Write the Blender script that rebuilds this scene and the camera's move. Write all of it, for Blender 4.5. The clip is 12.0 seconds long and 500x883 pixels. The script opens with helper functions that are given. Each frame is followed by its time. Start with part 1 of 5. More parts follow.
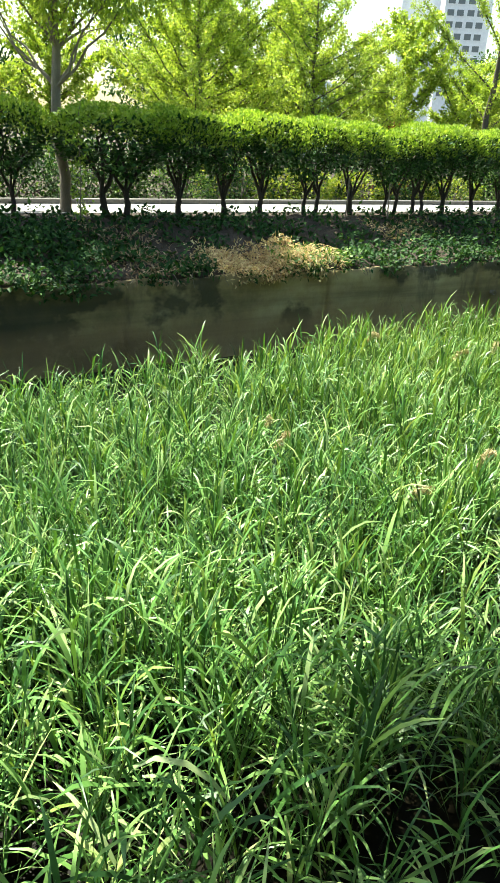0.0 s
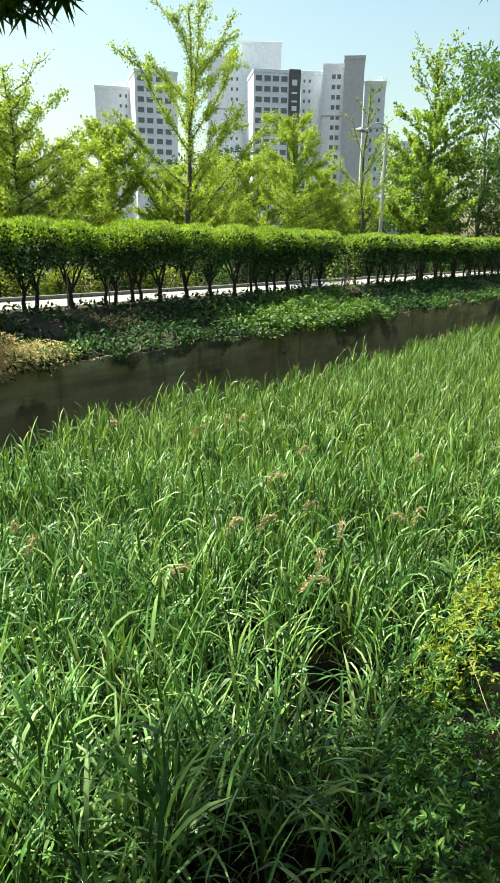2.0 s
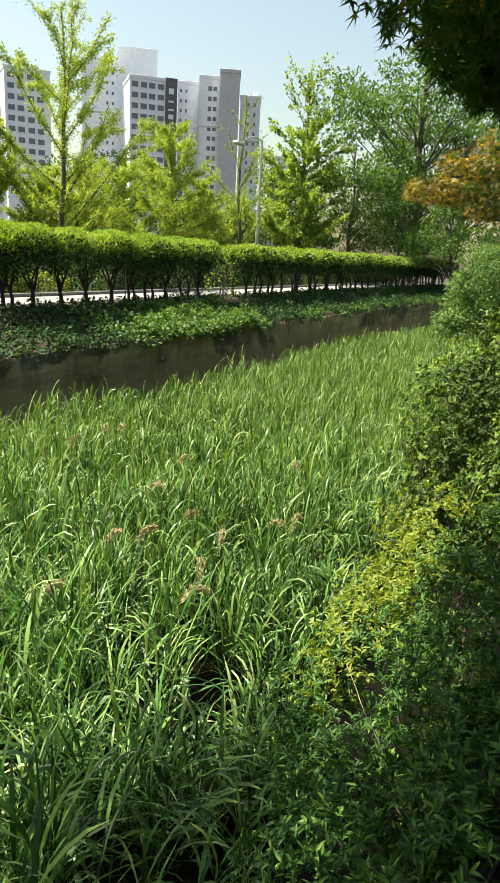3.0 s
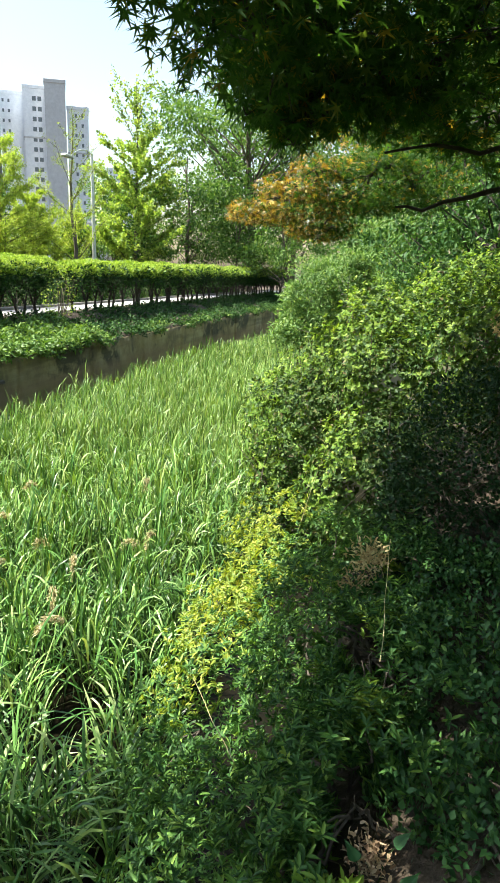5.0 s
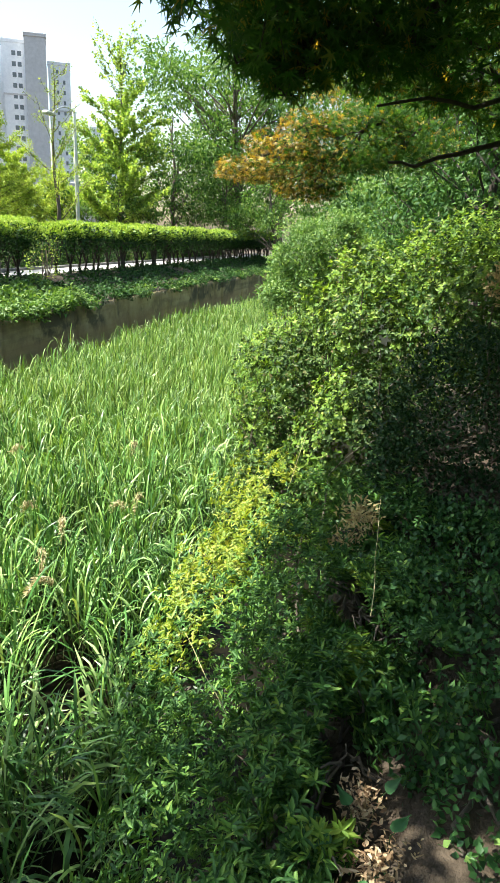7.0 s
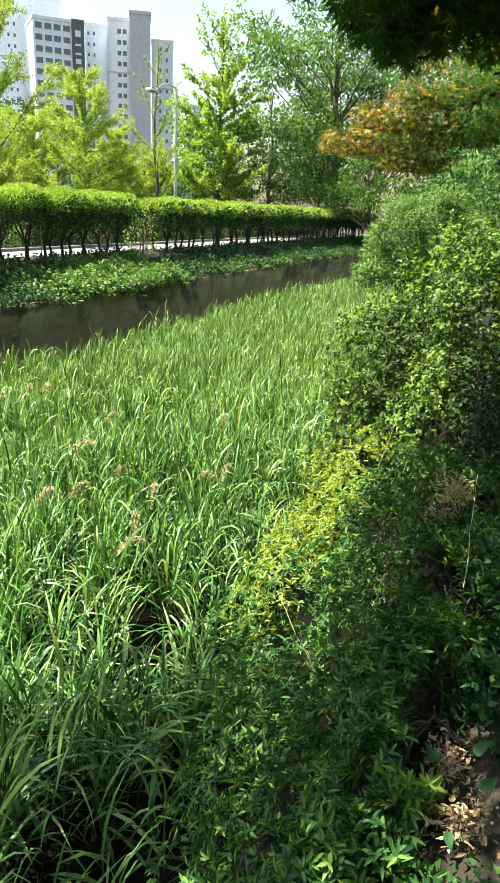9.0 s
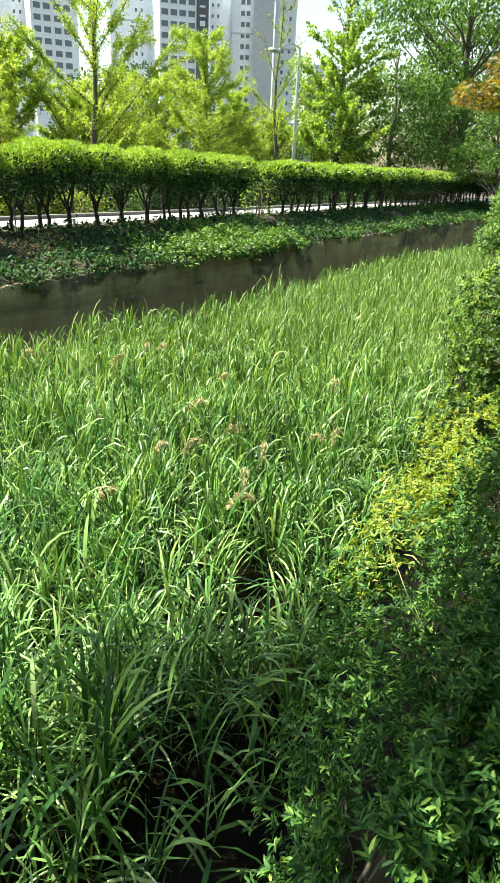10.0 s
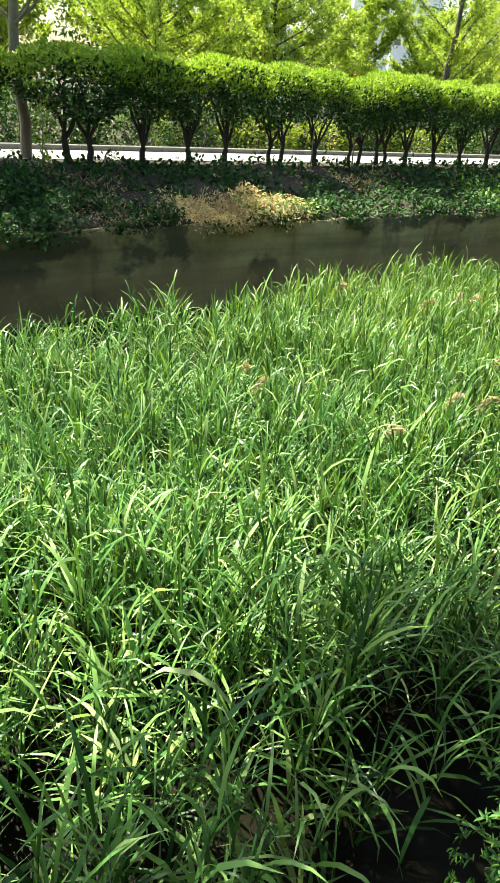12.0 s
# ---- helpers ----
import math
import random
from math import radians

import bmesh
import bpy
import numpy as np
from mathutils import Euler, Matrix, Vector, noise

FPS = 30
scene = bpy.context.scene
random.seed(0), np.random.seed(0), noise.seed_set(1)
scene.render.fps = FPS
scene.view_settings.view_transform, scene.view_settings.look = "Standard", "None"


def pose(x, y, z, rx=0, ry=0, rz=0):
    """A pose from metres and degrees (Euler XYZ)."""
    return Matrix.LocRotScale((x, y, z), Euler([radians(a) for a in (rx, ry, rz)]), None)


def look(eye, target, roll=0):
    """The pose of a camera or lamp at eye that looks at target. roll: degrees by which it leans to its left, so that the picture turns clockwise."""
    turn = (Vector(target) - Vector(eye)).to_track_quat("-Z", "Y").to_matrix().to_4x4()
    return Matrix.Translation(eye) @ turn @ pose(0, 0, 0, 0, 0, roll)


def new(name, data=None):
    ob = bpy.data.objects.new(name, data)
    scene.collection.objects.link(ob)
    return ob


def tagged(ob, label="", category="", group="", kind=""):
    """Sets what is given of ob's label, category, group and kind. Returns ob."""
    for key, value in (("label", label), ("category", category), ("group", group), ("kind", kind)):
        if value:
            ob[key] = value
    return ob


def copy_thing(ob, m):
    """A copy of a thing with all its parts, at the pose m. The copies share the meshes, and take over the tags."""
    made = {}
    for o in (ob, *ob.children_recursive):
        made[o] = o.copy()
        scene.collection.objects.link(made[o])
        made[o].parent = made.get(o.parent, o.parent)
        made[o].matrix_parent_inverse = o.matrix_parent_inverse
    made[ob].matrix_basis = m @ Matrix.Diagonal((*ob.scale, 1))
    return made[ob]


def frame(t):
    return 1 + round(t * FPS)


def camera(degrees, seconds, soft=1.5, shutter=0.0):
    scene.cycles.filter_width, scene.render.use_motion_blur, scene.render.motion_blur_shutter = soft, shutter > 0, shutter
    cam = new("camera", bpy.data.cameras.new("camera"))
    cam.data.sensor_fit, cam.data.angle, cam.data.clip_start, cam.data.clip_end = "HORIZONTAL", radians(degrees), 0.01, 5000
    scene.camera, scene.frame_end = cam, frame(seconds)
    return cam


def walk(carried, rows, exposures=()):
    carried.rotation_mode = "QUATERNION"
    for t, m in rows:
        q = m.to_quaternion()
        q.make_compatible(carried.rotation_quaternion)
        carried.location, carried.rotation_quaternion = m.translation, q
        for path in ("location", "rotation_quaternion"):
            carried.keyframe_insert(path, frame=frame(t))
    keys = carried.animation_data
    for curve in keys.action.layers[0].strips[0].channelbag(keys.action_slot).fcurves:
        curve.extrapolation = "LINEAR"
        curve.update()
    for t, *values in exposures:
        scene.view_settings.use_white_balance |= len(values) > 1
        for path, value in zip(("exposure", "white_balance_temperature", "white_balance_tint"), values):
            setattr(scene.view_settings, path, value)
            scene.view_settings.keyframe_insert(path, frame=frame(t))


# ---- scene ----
cam = camera(39.63, 12.0)


def aim(x, y, z, az, down, roll):
    """The camera's pose: az degrees from +Y towards +X, tilted down, leaning."""
    a, d = radians(az), radians(down)
    return look((x, y, z), (x + math.sin(a) * math.cos(d), y + math.cos(a) * math.cos(d), z - math.sin(d)), roll)


PATH = [
    (0, aim(0.040, 0.096, 1.503, 31.77, 23.49, 3.16)),
    (0.5, aim(0.034, 0.061, 1.536, 35.11, 22.46, 3.30)),
    (1, aim(0.098, 0.087, 1.510, 40.80, 21.41, 3.05)),
    (1.5, aim(0.093, 0.037, 1.550, 46.69, 17.31, 0.99)),
    (2, aim(0.100, 0.019, 1.565, 52.58, 16.00, 0.88)),
    (2.5, aim(0.111, 0.022, 1.566, 57.94, 15.09, 0.72)),
    (3, aim(0.126, 0.028, 1.566, 62.80, 15.00, 3.05)),
    (3.5, aim(0.157, 0.031, 1.562, 67.99, 14.15, 3.03)),
    (3.7, aim(0.168, -0.004, 1.578, 68.94, 13.96, 2.90)),
    (5.3, aim(0.073, -0.097, 1.655, 76.21, 14.31, 1.68)),
    (5.5, aim(0.080, -0.097, 1.652, 76.83, 14.97, 1.97)),
    (6, aim(0.088, -0.098, 1.633, 77.33, 16.42, 1.71)),
    (6.5, aim(0.078, -0.094, 1.626, 76.02, 15.84, 0.95)),
    (6.7, aim(0.088, -0.087, 1.618, 76.46, 16.14, 1.54)),
    (8.3, aim(0.025, -0.045, 1.592, 73.29, 17.56, 3.11)),
    (8.5, aim(0.019, -0.045, 1.580, 72.40, 17.55, 2.97)),
    (9, aim(-0.013, -0.038, 1.562, 69.11, 18.27, 2.48)),
    (9.5, aim(-0.038, -0.023, 1.522, 64.43, 19.65, 1.61)),
    (10, aim(-0.083, -0.005, 1.511, 60.14, 21.22, 2.30)),
    (10.5, aim(-0.110, -0.002, 1.490, 54.47, 22.27, 2.54)),
    (11, aim(-0.169, 0.003, 1.482, 46.73, 24.28, 2.65)),
    (11.5, aim(-0.205, -0.001, 1.473, 41.44, 25.83, 3.56)),
    (12, aim(-0.245, 0.011, 1.459, 35.87, 26.78, 4.46)),
]
EXPOSURES = [(0, 1.83, 6600, -1), (1.0, 1.75, 6600, -1), (1.5, 1.36, 6600, -5), (2.5, 1.19, 6850, 1), (3.7, 1.25, 7300, 9), (5.3, 1.82, 6400, 6),
             (6.7, 1.82, 6400, 6), (8.3, 1.82, 6450, 5), (9.5, 1.7, 6650, -1), (10.5, 1.72, 6750, -2), (12, 1.82, 6800, -1)]
walk(cam, PATH, EXPOSURES)

# ---------------------------------------------------------------- world, sun
SUN_EL, SUN_AZ = 61.0, -12.0          # degrees above the horizon, and from +Y towards +X

world = bpy.data.worlds.new("sky")
scene.world = world
world.use_nodes = True
wn = world.node_tree
wn.nodes.clear()
sky = wn.nodes.new("ShaderNodeTexSky")
sky.sky_type = "NISHITA"
sky.sun_disc = False
sky.sun_elevation = radians(SUN_EL)
sky.sun_rotation = radians(SUN_AZ)
sky.air_density, sky.dust_density, sky.ozone_density = 1.5, 2.2, 0.35
back = wn.nodes.new("ShaderNodeBackground")
back.inputs["Strength"].default_value = 0.085
wout = wn.nodes.new("ShaderNodeOutputWorld")
wn.links.new(sky.outputs[0], back.inputs[0])
wn.links.new(back.outputs[0], wout.inputs[0])

sun_data = bpy.data.lights.new("sun", "SUN")
sun_data.energy, sun_data.angle, sun_data.color = 5.0, radians(0.6), (1.0, 0.95, 0.84)
sun = new("sun", sun_data)
sun_dir = Vector((math.sin(radians(SUN_AZ)) * math.cos(radians(SUN_EL)),
                  math.cos(radians(SUN_AZ)) * math.cos(radians(SUN_EL)), math.sin(radians(SUN_EL))))
sun.matrix_world = look(sun_dir * 80, (0, 0, 0))


# ---------------------------------------------------------------- materials
def nodes(name):
    m = bpy.data.materials.new(name)
    m.use_nodes = True
    t = m.node_tree
    p = t.nodes["Principled BSDF"]
    return m, t, p


def ramp(t, src, stops):
    r = t.nodes.new("ShaderNodeValToRGB")
    while len(r.color_ramp.elements) < len(stops):
        r.color_ramp.elements.new(0.5)
    for e, (pos, col) in zip(r.color_ramp.elements, stops):
        e.position, e.color = pos, (*col, 1)
    t.links.new(src, r.inputs[0])
    return r.outputs[0]


def noise_tex(t, scale, detail=4.0, rough=0.6, stretch=None):
    n = t.nodes.new("ShaderNodeTexNoise")
    n.inputs["Scale"].default_value, n.inputs["Detail"].default_value, n.inputs["Roughness"].default_value = scale, detail, rough
    co = t.nodes.new("ShaderNodeNewGeometry").outputs["Position"]
    if stretch:
        mp = t.nodes.new("ShaderNodeMapping")
        mp.inputs["Scale"].default_value = stretch
        t.links.new(co, mp.inputs["Vector"])
        co = mp.outputs[0]
    t.links.new(co, n.inputs["Vector"])
    return n.outputs["Fac"]


def mix(t, fac, a, b, mode="MIX"):
    x = t.nodes.new("ShaderNodeMix")
    x.data_type, x.blend_type = "RGBA", mode
    for sock, v in ((x.inputs[0], fac), (x.inputs[6], a), (x.inputs[7], b)):
        if isinstance(v, (int, float)):
            sock.default_value = v
        elif isinstance(v, tuple):
            sock.default_value = (*v, 1)
        else:
            t.links.new(v, sock)
    return x.outputs[2]


def bump(t, p, src, strength=0.4, dist=0.02):
    b = t.nodes.new("ShaderNodeBump")
    b.inputs["Strength"].default_value, b.inputs["Distance"].default_value = strength, dist
    t.links.new(src, b.inputs["Height"])
    t.links.new(b.outputs[0], p.inputs["Normal"])


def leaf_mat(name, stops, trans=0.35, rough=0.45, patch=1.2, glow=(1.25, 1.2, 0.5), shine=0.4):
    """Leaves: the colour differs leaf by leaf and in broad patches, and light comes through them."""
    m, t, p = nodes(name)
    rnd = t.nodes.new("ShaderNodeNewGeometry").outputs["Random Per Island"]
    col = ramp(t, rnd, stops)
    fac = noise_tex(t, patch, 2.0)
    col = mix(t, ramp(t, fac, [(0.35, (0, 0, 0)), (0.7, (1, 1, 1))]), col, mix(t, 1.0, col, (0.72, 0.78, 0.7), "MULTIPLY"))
    t.links.new(col, p.inputs["Base Color"])
    p.inputs["Roughness"].default_value = rough
    p.inputs["Specular IOR Level"].default_value = shine
    tr = t.nodes.new("ShaderNodeBsdfTranslucent")
    t.links.new(mix(t, 1.0, col, glow, "MULTIPLY"), tr.inputs[0])
    ms = t.nodes.new("ShaderNodeMixShader")
    ms.inputs[0].default_value = trans
    t.links.new(p.outputs[0], ms.inputs[1])
    t.links.new(tr.outputs[0], ms.inputs[2])
    t.links.new(ms.outputs[0], t.nodes["Material Output"].inputs[0])
    return m


def plain_mat(name, c1, c2, scale, rough=0.85, bumps=0.4, dist=0.02, metal=0.0, stretch=None):
    m, t, p = nodes(name)
    big = noise_tex(t, scale, 3.0, 0.55, stretch)
    fine = noise_tex(t, scale * 14, 4.0, 0.7, stretch)
    col = ramp(t, big, [(0.3, c1), (0.7, c2)])
    col = mix(t, 0.35, col, ramp(t, fine, [(0.3, tuple(v * 0.6 for v in c1)), (0.75, tuple(min(1, v * 1.25) for v in c2))]))
    t.links.new(col, p.inputs["Base Color"])
    p.inputs["Roughness"].default_value, p.inputs["Metallic"].default_value = rough, metal
    if bumps:
        bump(t, p, fine, bumps, dist)
    return m


# random dark to mint leaf tones put lit and shaded contrast into the colour
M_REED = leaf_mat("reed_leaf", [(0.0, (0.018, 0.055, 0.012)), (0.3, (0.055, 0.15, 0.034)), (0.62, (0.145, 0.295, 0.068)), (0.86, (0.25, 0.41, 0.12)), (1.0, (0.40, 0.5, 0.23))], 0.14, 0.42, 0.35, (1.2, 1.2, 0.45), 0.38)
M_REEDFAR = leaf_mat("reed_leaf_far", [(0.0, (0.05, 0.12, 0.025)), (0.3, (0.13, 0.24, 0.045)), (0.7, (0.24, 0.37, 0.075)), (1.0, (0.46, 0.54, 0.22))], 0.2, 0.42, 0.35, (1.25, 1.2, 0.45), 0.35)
# stalks nearly black: the shade between the reeds is put into their colour
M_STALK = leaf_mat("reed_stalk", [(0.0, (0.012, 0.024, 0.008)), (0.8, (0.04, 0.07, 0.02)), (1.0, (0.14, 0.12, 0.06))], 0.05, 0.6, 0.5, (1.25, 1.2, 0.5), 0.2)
M_PLUME = leaf_mat("reed_plume", [(0.0, (0.46, 0.36, 0.19)), (0.6, (0.62, 0.52, 0.31)), (1.0, (0.7, 0.63, 0.42))], 0.25, 0.8, 2.0, (1.05, 1.0, 0.8), 0.2)
# crown tones kept near black, with the hedge's shaded front put into the colour
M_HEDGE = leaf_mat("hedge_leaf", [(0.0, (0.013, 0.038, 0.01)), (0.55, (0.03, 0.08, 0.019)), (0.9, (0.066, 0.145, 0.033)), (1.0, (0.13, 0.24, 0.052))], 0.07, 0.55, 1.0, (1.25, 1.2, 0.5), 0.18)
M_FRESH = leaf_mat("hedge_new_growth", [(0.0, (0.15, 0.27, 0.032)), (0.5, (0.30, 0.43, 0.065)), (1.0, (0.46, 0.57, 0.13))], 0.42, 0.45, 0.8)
M_GINKGO = leaf_mat("ginkgo_leaf", [(0.0, (0.17, 0.27, 0.04)), (0.45, (0.36, 0.48, 0.07)), (1.0, (0.54, 0.61, 0.15))], 0.46, 0.5, 0.5, (1.2, 1.15, 0.5))
M_GREEN = leaf_mat("tree_leaf", [(0.0, (0.024, 0.07, 0.018)), (0.6, (0.05, 0.125, 0.03)), (1.0, (0.11, 0.21, 0.05))], 0.22, 0.55, 0.4, (1.25, 1.2, 0.5), 0.18)
M_PALE = leaf_mat("pale_tree_leaf", [(0.0, (0.07, 0.15, 0.045)), (0.6, (0.17, 0.29, 0.095)), (1.0, (0.33, 0.45, 0.2))], 0.42, 0.55, 0.9, (1.25, 1.2, 0.5), 0.25)
M_SPIRE = leaf_mat("pointed_tree_leaf", [(0.0, (0.14, 0.25, 0.05)), (0.5, (0.29, 0.42, 0.08)), (1.0, (0.48, 0.57, 0.16))], 0.5, 0.5, 0.6)
M_MID = leaf_mat("airy_tree_leaf", [(0.0, (0.05, 0.12, 0.03)), (0.6, (0.11, 0.21, 0.055)), (1.0, (0.22, 0.33, 0.10))], 0.42, 0.55, 0.4, (1.25, 1.2, 0.5), 0.2)
M_MAPLE = leaf_mat("maple_leaf", [(0.0, (0.03, 0.085, 0.02)), (0.8, (0.065, 0.14, 0.03)), (0.95, (0.15, 0.17, 0.03)), (1.0, (0.4, 0.26, 0.04))], 0.58, 0.5, 1.5, (1.25, 1.2, 0.5), 0.2)
M_ORANGE = leaf_mat("maple_leaf_orange", [(0.0, (0.07, 0.075, 0.02)), (0.35, (0.2, 0.135, 0.022)), (0.75, (0.40, 0.25, 0.03)), (1.0, (0.5, 0.4, 0.06))], 0.36, 0.5, 1.5, (1.15, 1.0, 0.5))
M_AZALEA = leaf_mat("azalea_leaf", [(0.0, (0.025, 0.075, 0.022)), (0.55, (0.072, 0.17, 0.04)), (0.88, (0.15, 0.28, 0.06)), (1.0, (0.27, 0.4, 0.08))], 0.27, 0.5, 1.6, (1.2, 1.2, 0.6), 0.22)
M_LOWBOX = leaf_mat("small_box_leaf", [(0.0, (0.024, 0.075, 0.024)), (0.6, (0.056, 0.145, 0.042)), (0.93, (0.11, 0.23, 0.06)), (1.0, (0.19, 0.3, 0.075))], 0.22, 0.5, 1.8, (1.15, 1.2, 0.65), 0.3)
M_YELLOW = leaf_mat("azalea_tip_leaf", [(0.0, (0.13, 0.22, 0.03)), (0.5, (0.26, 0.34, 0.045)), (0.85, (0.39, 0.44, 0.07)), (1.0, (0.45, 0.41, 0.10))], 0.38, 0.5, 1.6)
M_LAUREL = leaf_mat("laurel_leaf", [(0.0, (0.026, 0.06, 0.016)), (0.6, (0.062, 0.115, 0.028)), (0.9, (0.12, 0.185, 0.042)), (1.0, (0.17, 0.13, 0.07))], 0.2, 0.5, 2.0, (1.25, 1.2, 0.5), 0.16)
M_LAURELLIT = leaf_mat("laurel_lit_leaf", [(0.0, (0.10, 0.20, 0.035)), (0.5, (0.19, 0.31, 0.05)), (1.0, (0.33, 0.42, 0.09))], 0.38, 0.5, 2.0, (1.25, 1.2, 0.5), 0.2)
M_RED = leaf_mat("red_leaf", [(0.0, (0.2, 0.05, 0.03)), (1.0, (0.4, 0.14, 0.06))], 0.35, 0.5, 1.0, (1.2, 0.8, 0.6))
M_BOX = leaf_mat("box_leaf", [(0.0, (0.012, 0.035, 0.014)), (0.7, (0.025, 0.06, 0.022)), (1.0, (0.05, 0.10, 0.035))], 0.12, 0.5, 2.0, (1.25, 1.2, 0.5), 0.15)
M_COVER = leaf_mat("ground_cover_leaf", [(0.0, (0.014, 0.042, 0.013)), (0.6, (0.032, 0.09, 0.022)), (1.0, (0.08, 0.16, 0.036))], 0.16, 0.6, 0.8, (1.25, 1.2, 0.5), 0.15)
M_NETTLE = leaf_mat("bank_weed_leaf", [(0.0, (0.06, 0.14, 0.025)), (0.6, (0.13, 0.24, 0.045)), (1.0, (0.24, 0.36, 0.08))], 0.3, 0.5, 0.8)
M_DRY = leaf_mat("dry_leaf", [(0.0, (0.42, 0.28, 0.14)), (0.6, (0.7, 0.54, 0.31)), (1.0, (0.76, 0.66, 0.36))], 0.35, 0.8, 1.0, (1.1, 1.0, 0.8))
M_WEED = leaf_mat("weed_leaf", [(0.0, (0.03, 0.11, 0.04)), (1.0, (0.06, 0.16, 0.05))], 0.3, 0.5, 14.0, (1.1, 1.2, 0.5), 0.3)
M_LITTER = leaf_mat("litter_leaf", [(0.0, (0.2, 0.115, 0.07)), (0.55, (0.44, 0.29, 0.18)), (1.0, (0.62, 0.48, 0.33))], 0.2, 0.8, 2.0, (1.1, 1.0, 0.8))
M_BARK = plain_mat("bark", (0.06, 0.048, 0.036), (0.14, 0.115, 0.09), 6.0, 0.9, 0.7, 0.02, stretch=(1, 1, 0.25))
M_BARKDARK = plain_mat("dark_bark", (0.022, 0.017, 0.013), (0.05, 0.04, 0.032), 6.0, 0.9, 0.7, 0.02, stretch=(1, 1, 0.25))
M_BARKPALE = plain_mat("pale_bark", (0.14, 0.115, 0.085), (0.26, 0.22, 0.17), 6.0, 0.9, 0.6, 0.02, stretch=(1, 1, 0.25))
M_SOIL = plain_mat("soil", (0.028, 0.021, 0.014), (0.07, 0.05, 0.032), 1.6, 0.95, 0.8, 0.04)
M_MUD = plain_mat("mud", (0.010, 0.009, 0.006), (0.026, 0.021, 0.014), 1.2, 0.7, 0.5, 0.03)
M_ROAD = plain_mat("pale_concrete_path", (0.27, 0.26, 0.25), (0.36, 0.345, 0.33), 0.8, 0.9, 0.2, 0.005)
M_KERB = plain_mat("kerb_stone", (0.13, 0.125, 0.115), (0.22, 0.21, 0.195), 3.0, 0.85, 0.3, 0.006)
M_STEEL = plain_mat("galvanised_steel", (0.5, 0.5, 0.5), (0.62, 0.62, 0.62), 4.0, 0.45, 0.05, 0.002, 0.6)
# pale tower paint with a bluish tint that puts distance haze into the colour
M_TOWER = plain_mat("tower_hazy_paint", (0.78, 0.82, 0.88), (0.84, 0.87, 0.92), 0.08, 0.9, 0.0)
M_TOWERGREY = plain_mat("tower_grey_paint", (0.46, 0.46, 0.48), (0.54, 0.54, 0.55), 0.08, 0.9, 0.0)
M_TOWERDARK = plain_mat("tower_dark_paint", (0.10, 0.10, 0.105), (0.16, 0.16, 0.16), 0.08, 0.9, 0.0)


def glass_mat():
    m, t, p = nodes("window_glass")
    p.inputs["Base Color"].default_value = (0.12, 0.14, 0.16, 1)
    p.inputs["Roughness"].default_value = 0.12
    return m


def wall_mat():
    """Old concrete retaining wall: silt-brown below, grey-green above, dark runs and patches."""
    m, t, p = nodes("stained_concrete")
    base = ramp(t, noise_tex(t, 0.9, 6, 0.65), [(0.30, (0.15, 0.115, 0.055)), (0.48, (0.31, 0.235, 0.115)), (0.68, (0.46, 0.38, 0.21))])
    runs = ramp(t, noise_tex(t, 1.7, 5, 0.65, (1, 1, 0.3)), [(0.54, (0, 0, 0)), (0.68, (1, 1, 1))])
    base = mix(t, runs, base, mix(t, 0.68, base, (0.05, 0.05, 0.035)))
    tide = ramp(t, noise_tex(t, 1.0, 4, 0.6, (0.12, 1, 2.4)), [(0.45, (0, 0, 0)), (0.62, (1, 1, 1))])
    base = mix(t, tide, base, mix(t, 0.55, base, (0.075, 0.062, 0.034)))
    blot = ramp(t, noise_tex(t, 0.6, 5, 0.6, (1, 1, 1.3)), [(0.53, (0, 0, 0)), (0.58, (1, 1, 1))])
    base = mix(t, blot, base, mix(t, 0.78, base, (0.035, 0.036, 0.022)))
    z = t.nodes.new("ShaderNodeSeparateXYZ")
    t.links.new(t.nodes.new("ShaderNodeNewGeometry").outputs["Position"], z.inputs[0])
    add = t.nodes.new("ShaderNodeMath")
    add.operation = "MULTIPLY_ADD"
    add.inputs[1].default_value = 0.35
    t.links.new(noise_tex(t, 0.7, 3), add.inputs[0])
    t.links.new(z.outputs["Z"], add.inputs[2])
    silt = ramp(t, add.outputs[0], [(0.0, (1, 1, 1)), (1.0, (0, 0, 0))])
    mr = t.nodes.new("ShaderNodeMapRange")
    mr.inputs[1].default_value, mr.inputs[2].default_value = -1.35, -1.05
    t.links.new(add.outputs[0], mr.inputs[0])
    t.links.new(mr.outputs[0], silt.node.inputs[0])
    base = mix(t, silt, base, mix(t, 0.6, base, (0.32, 0.205, 0.105)))
    t.links.new(base, p.inputs["Base Color"])
    p.inputs["Roughness"].default_value = 0.9
    bump(t, p, noise_tex(t, 7, 6, 0.75), 0.7, 0.03)
    return m


def water_mat():
    m, t, p = nodes("murky_water")
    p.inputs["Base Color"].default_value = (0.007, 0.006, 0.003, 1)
    p.inputs["Roughness"].default_value = 0.35
    p.inputs["Specular IOR Level"].default_value = 0.06
    bump(t, p, noise_tex(t, 3, 2), 0.03, 0.01)
    return m


M_GLASS, M_WALL, M_WATER = glass_mat(), wall_mat(), water_mat()


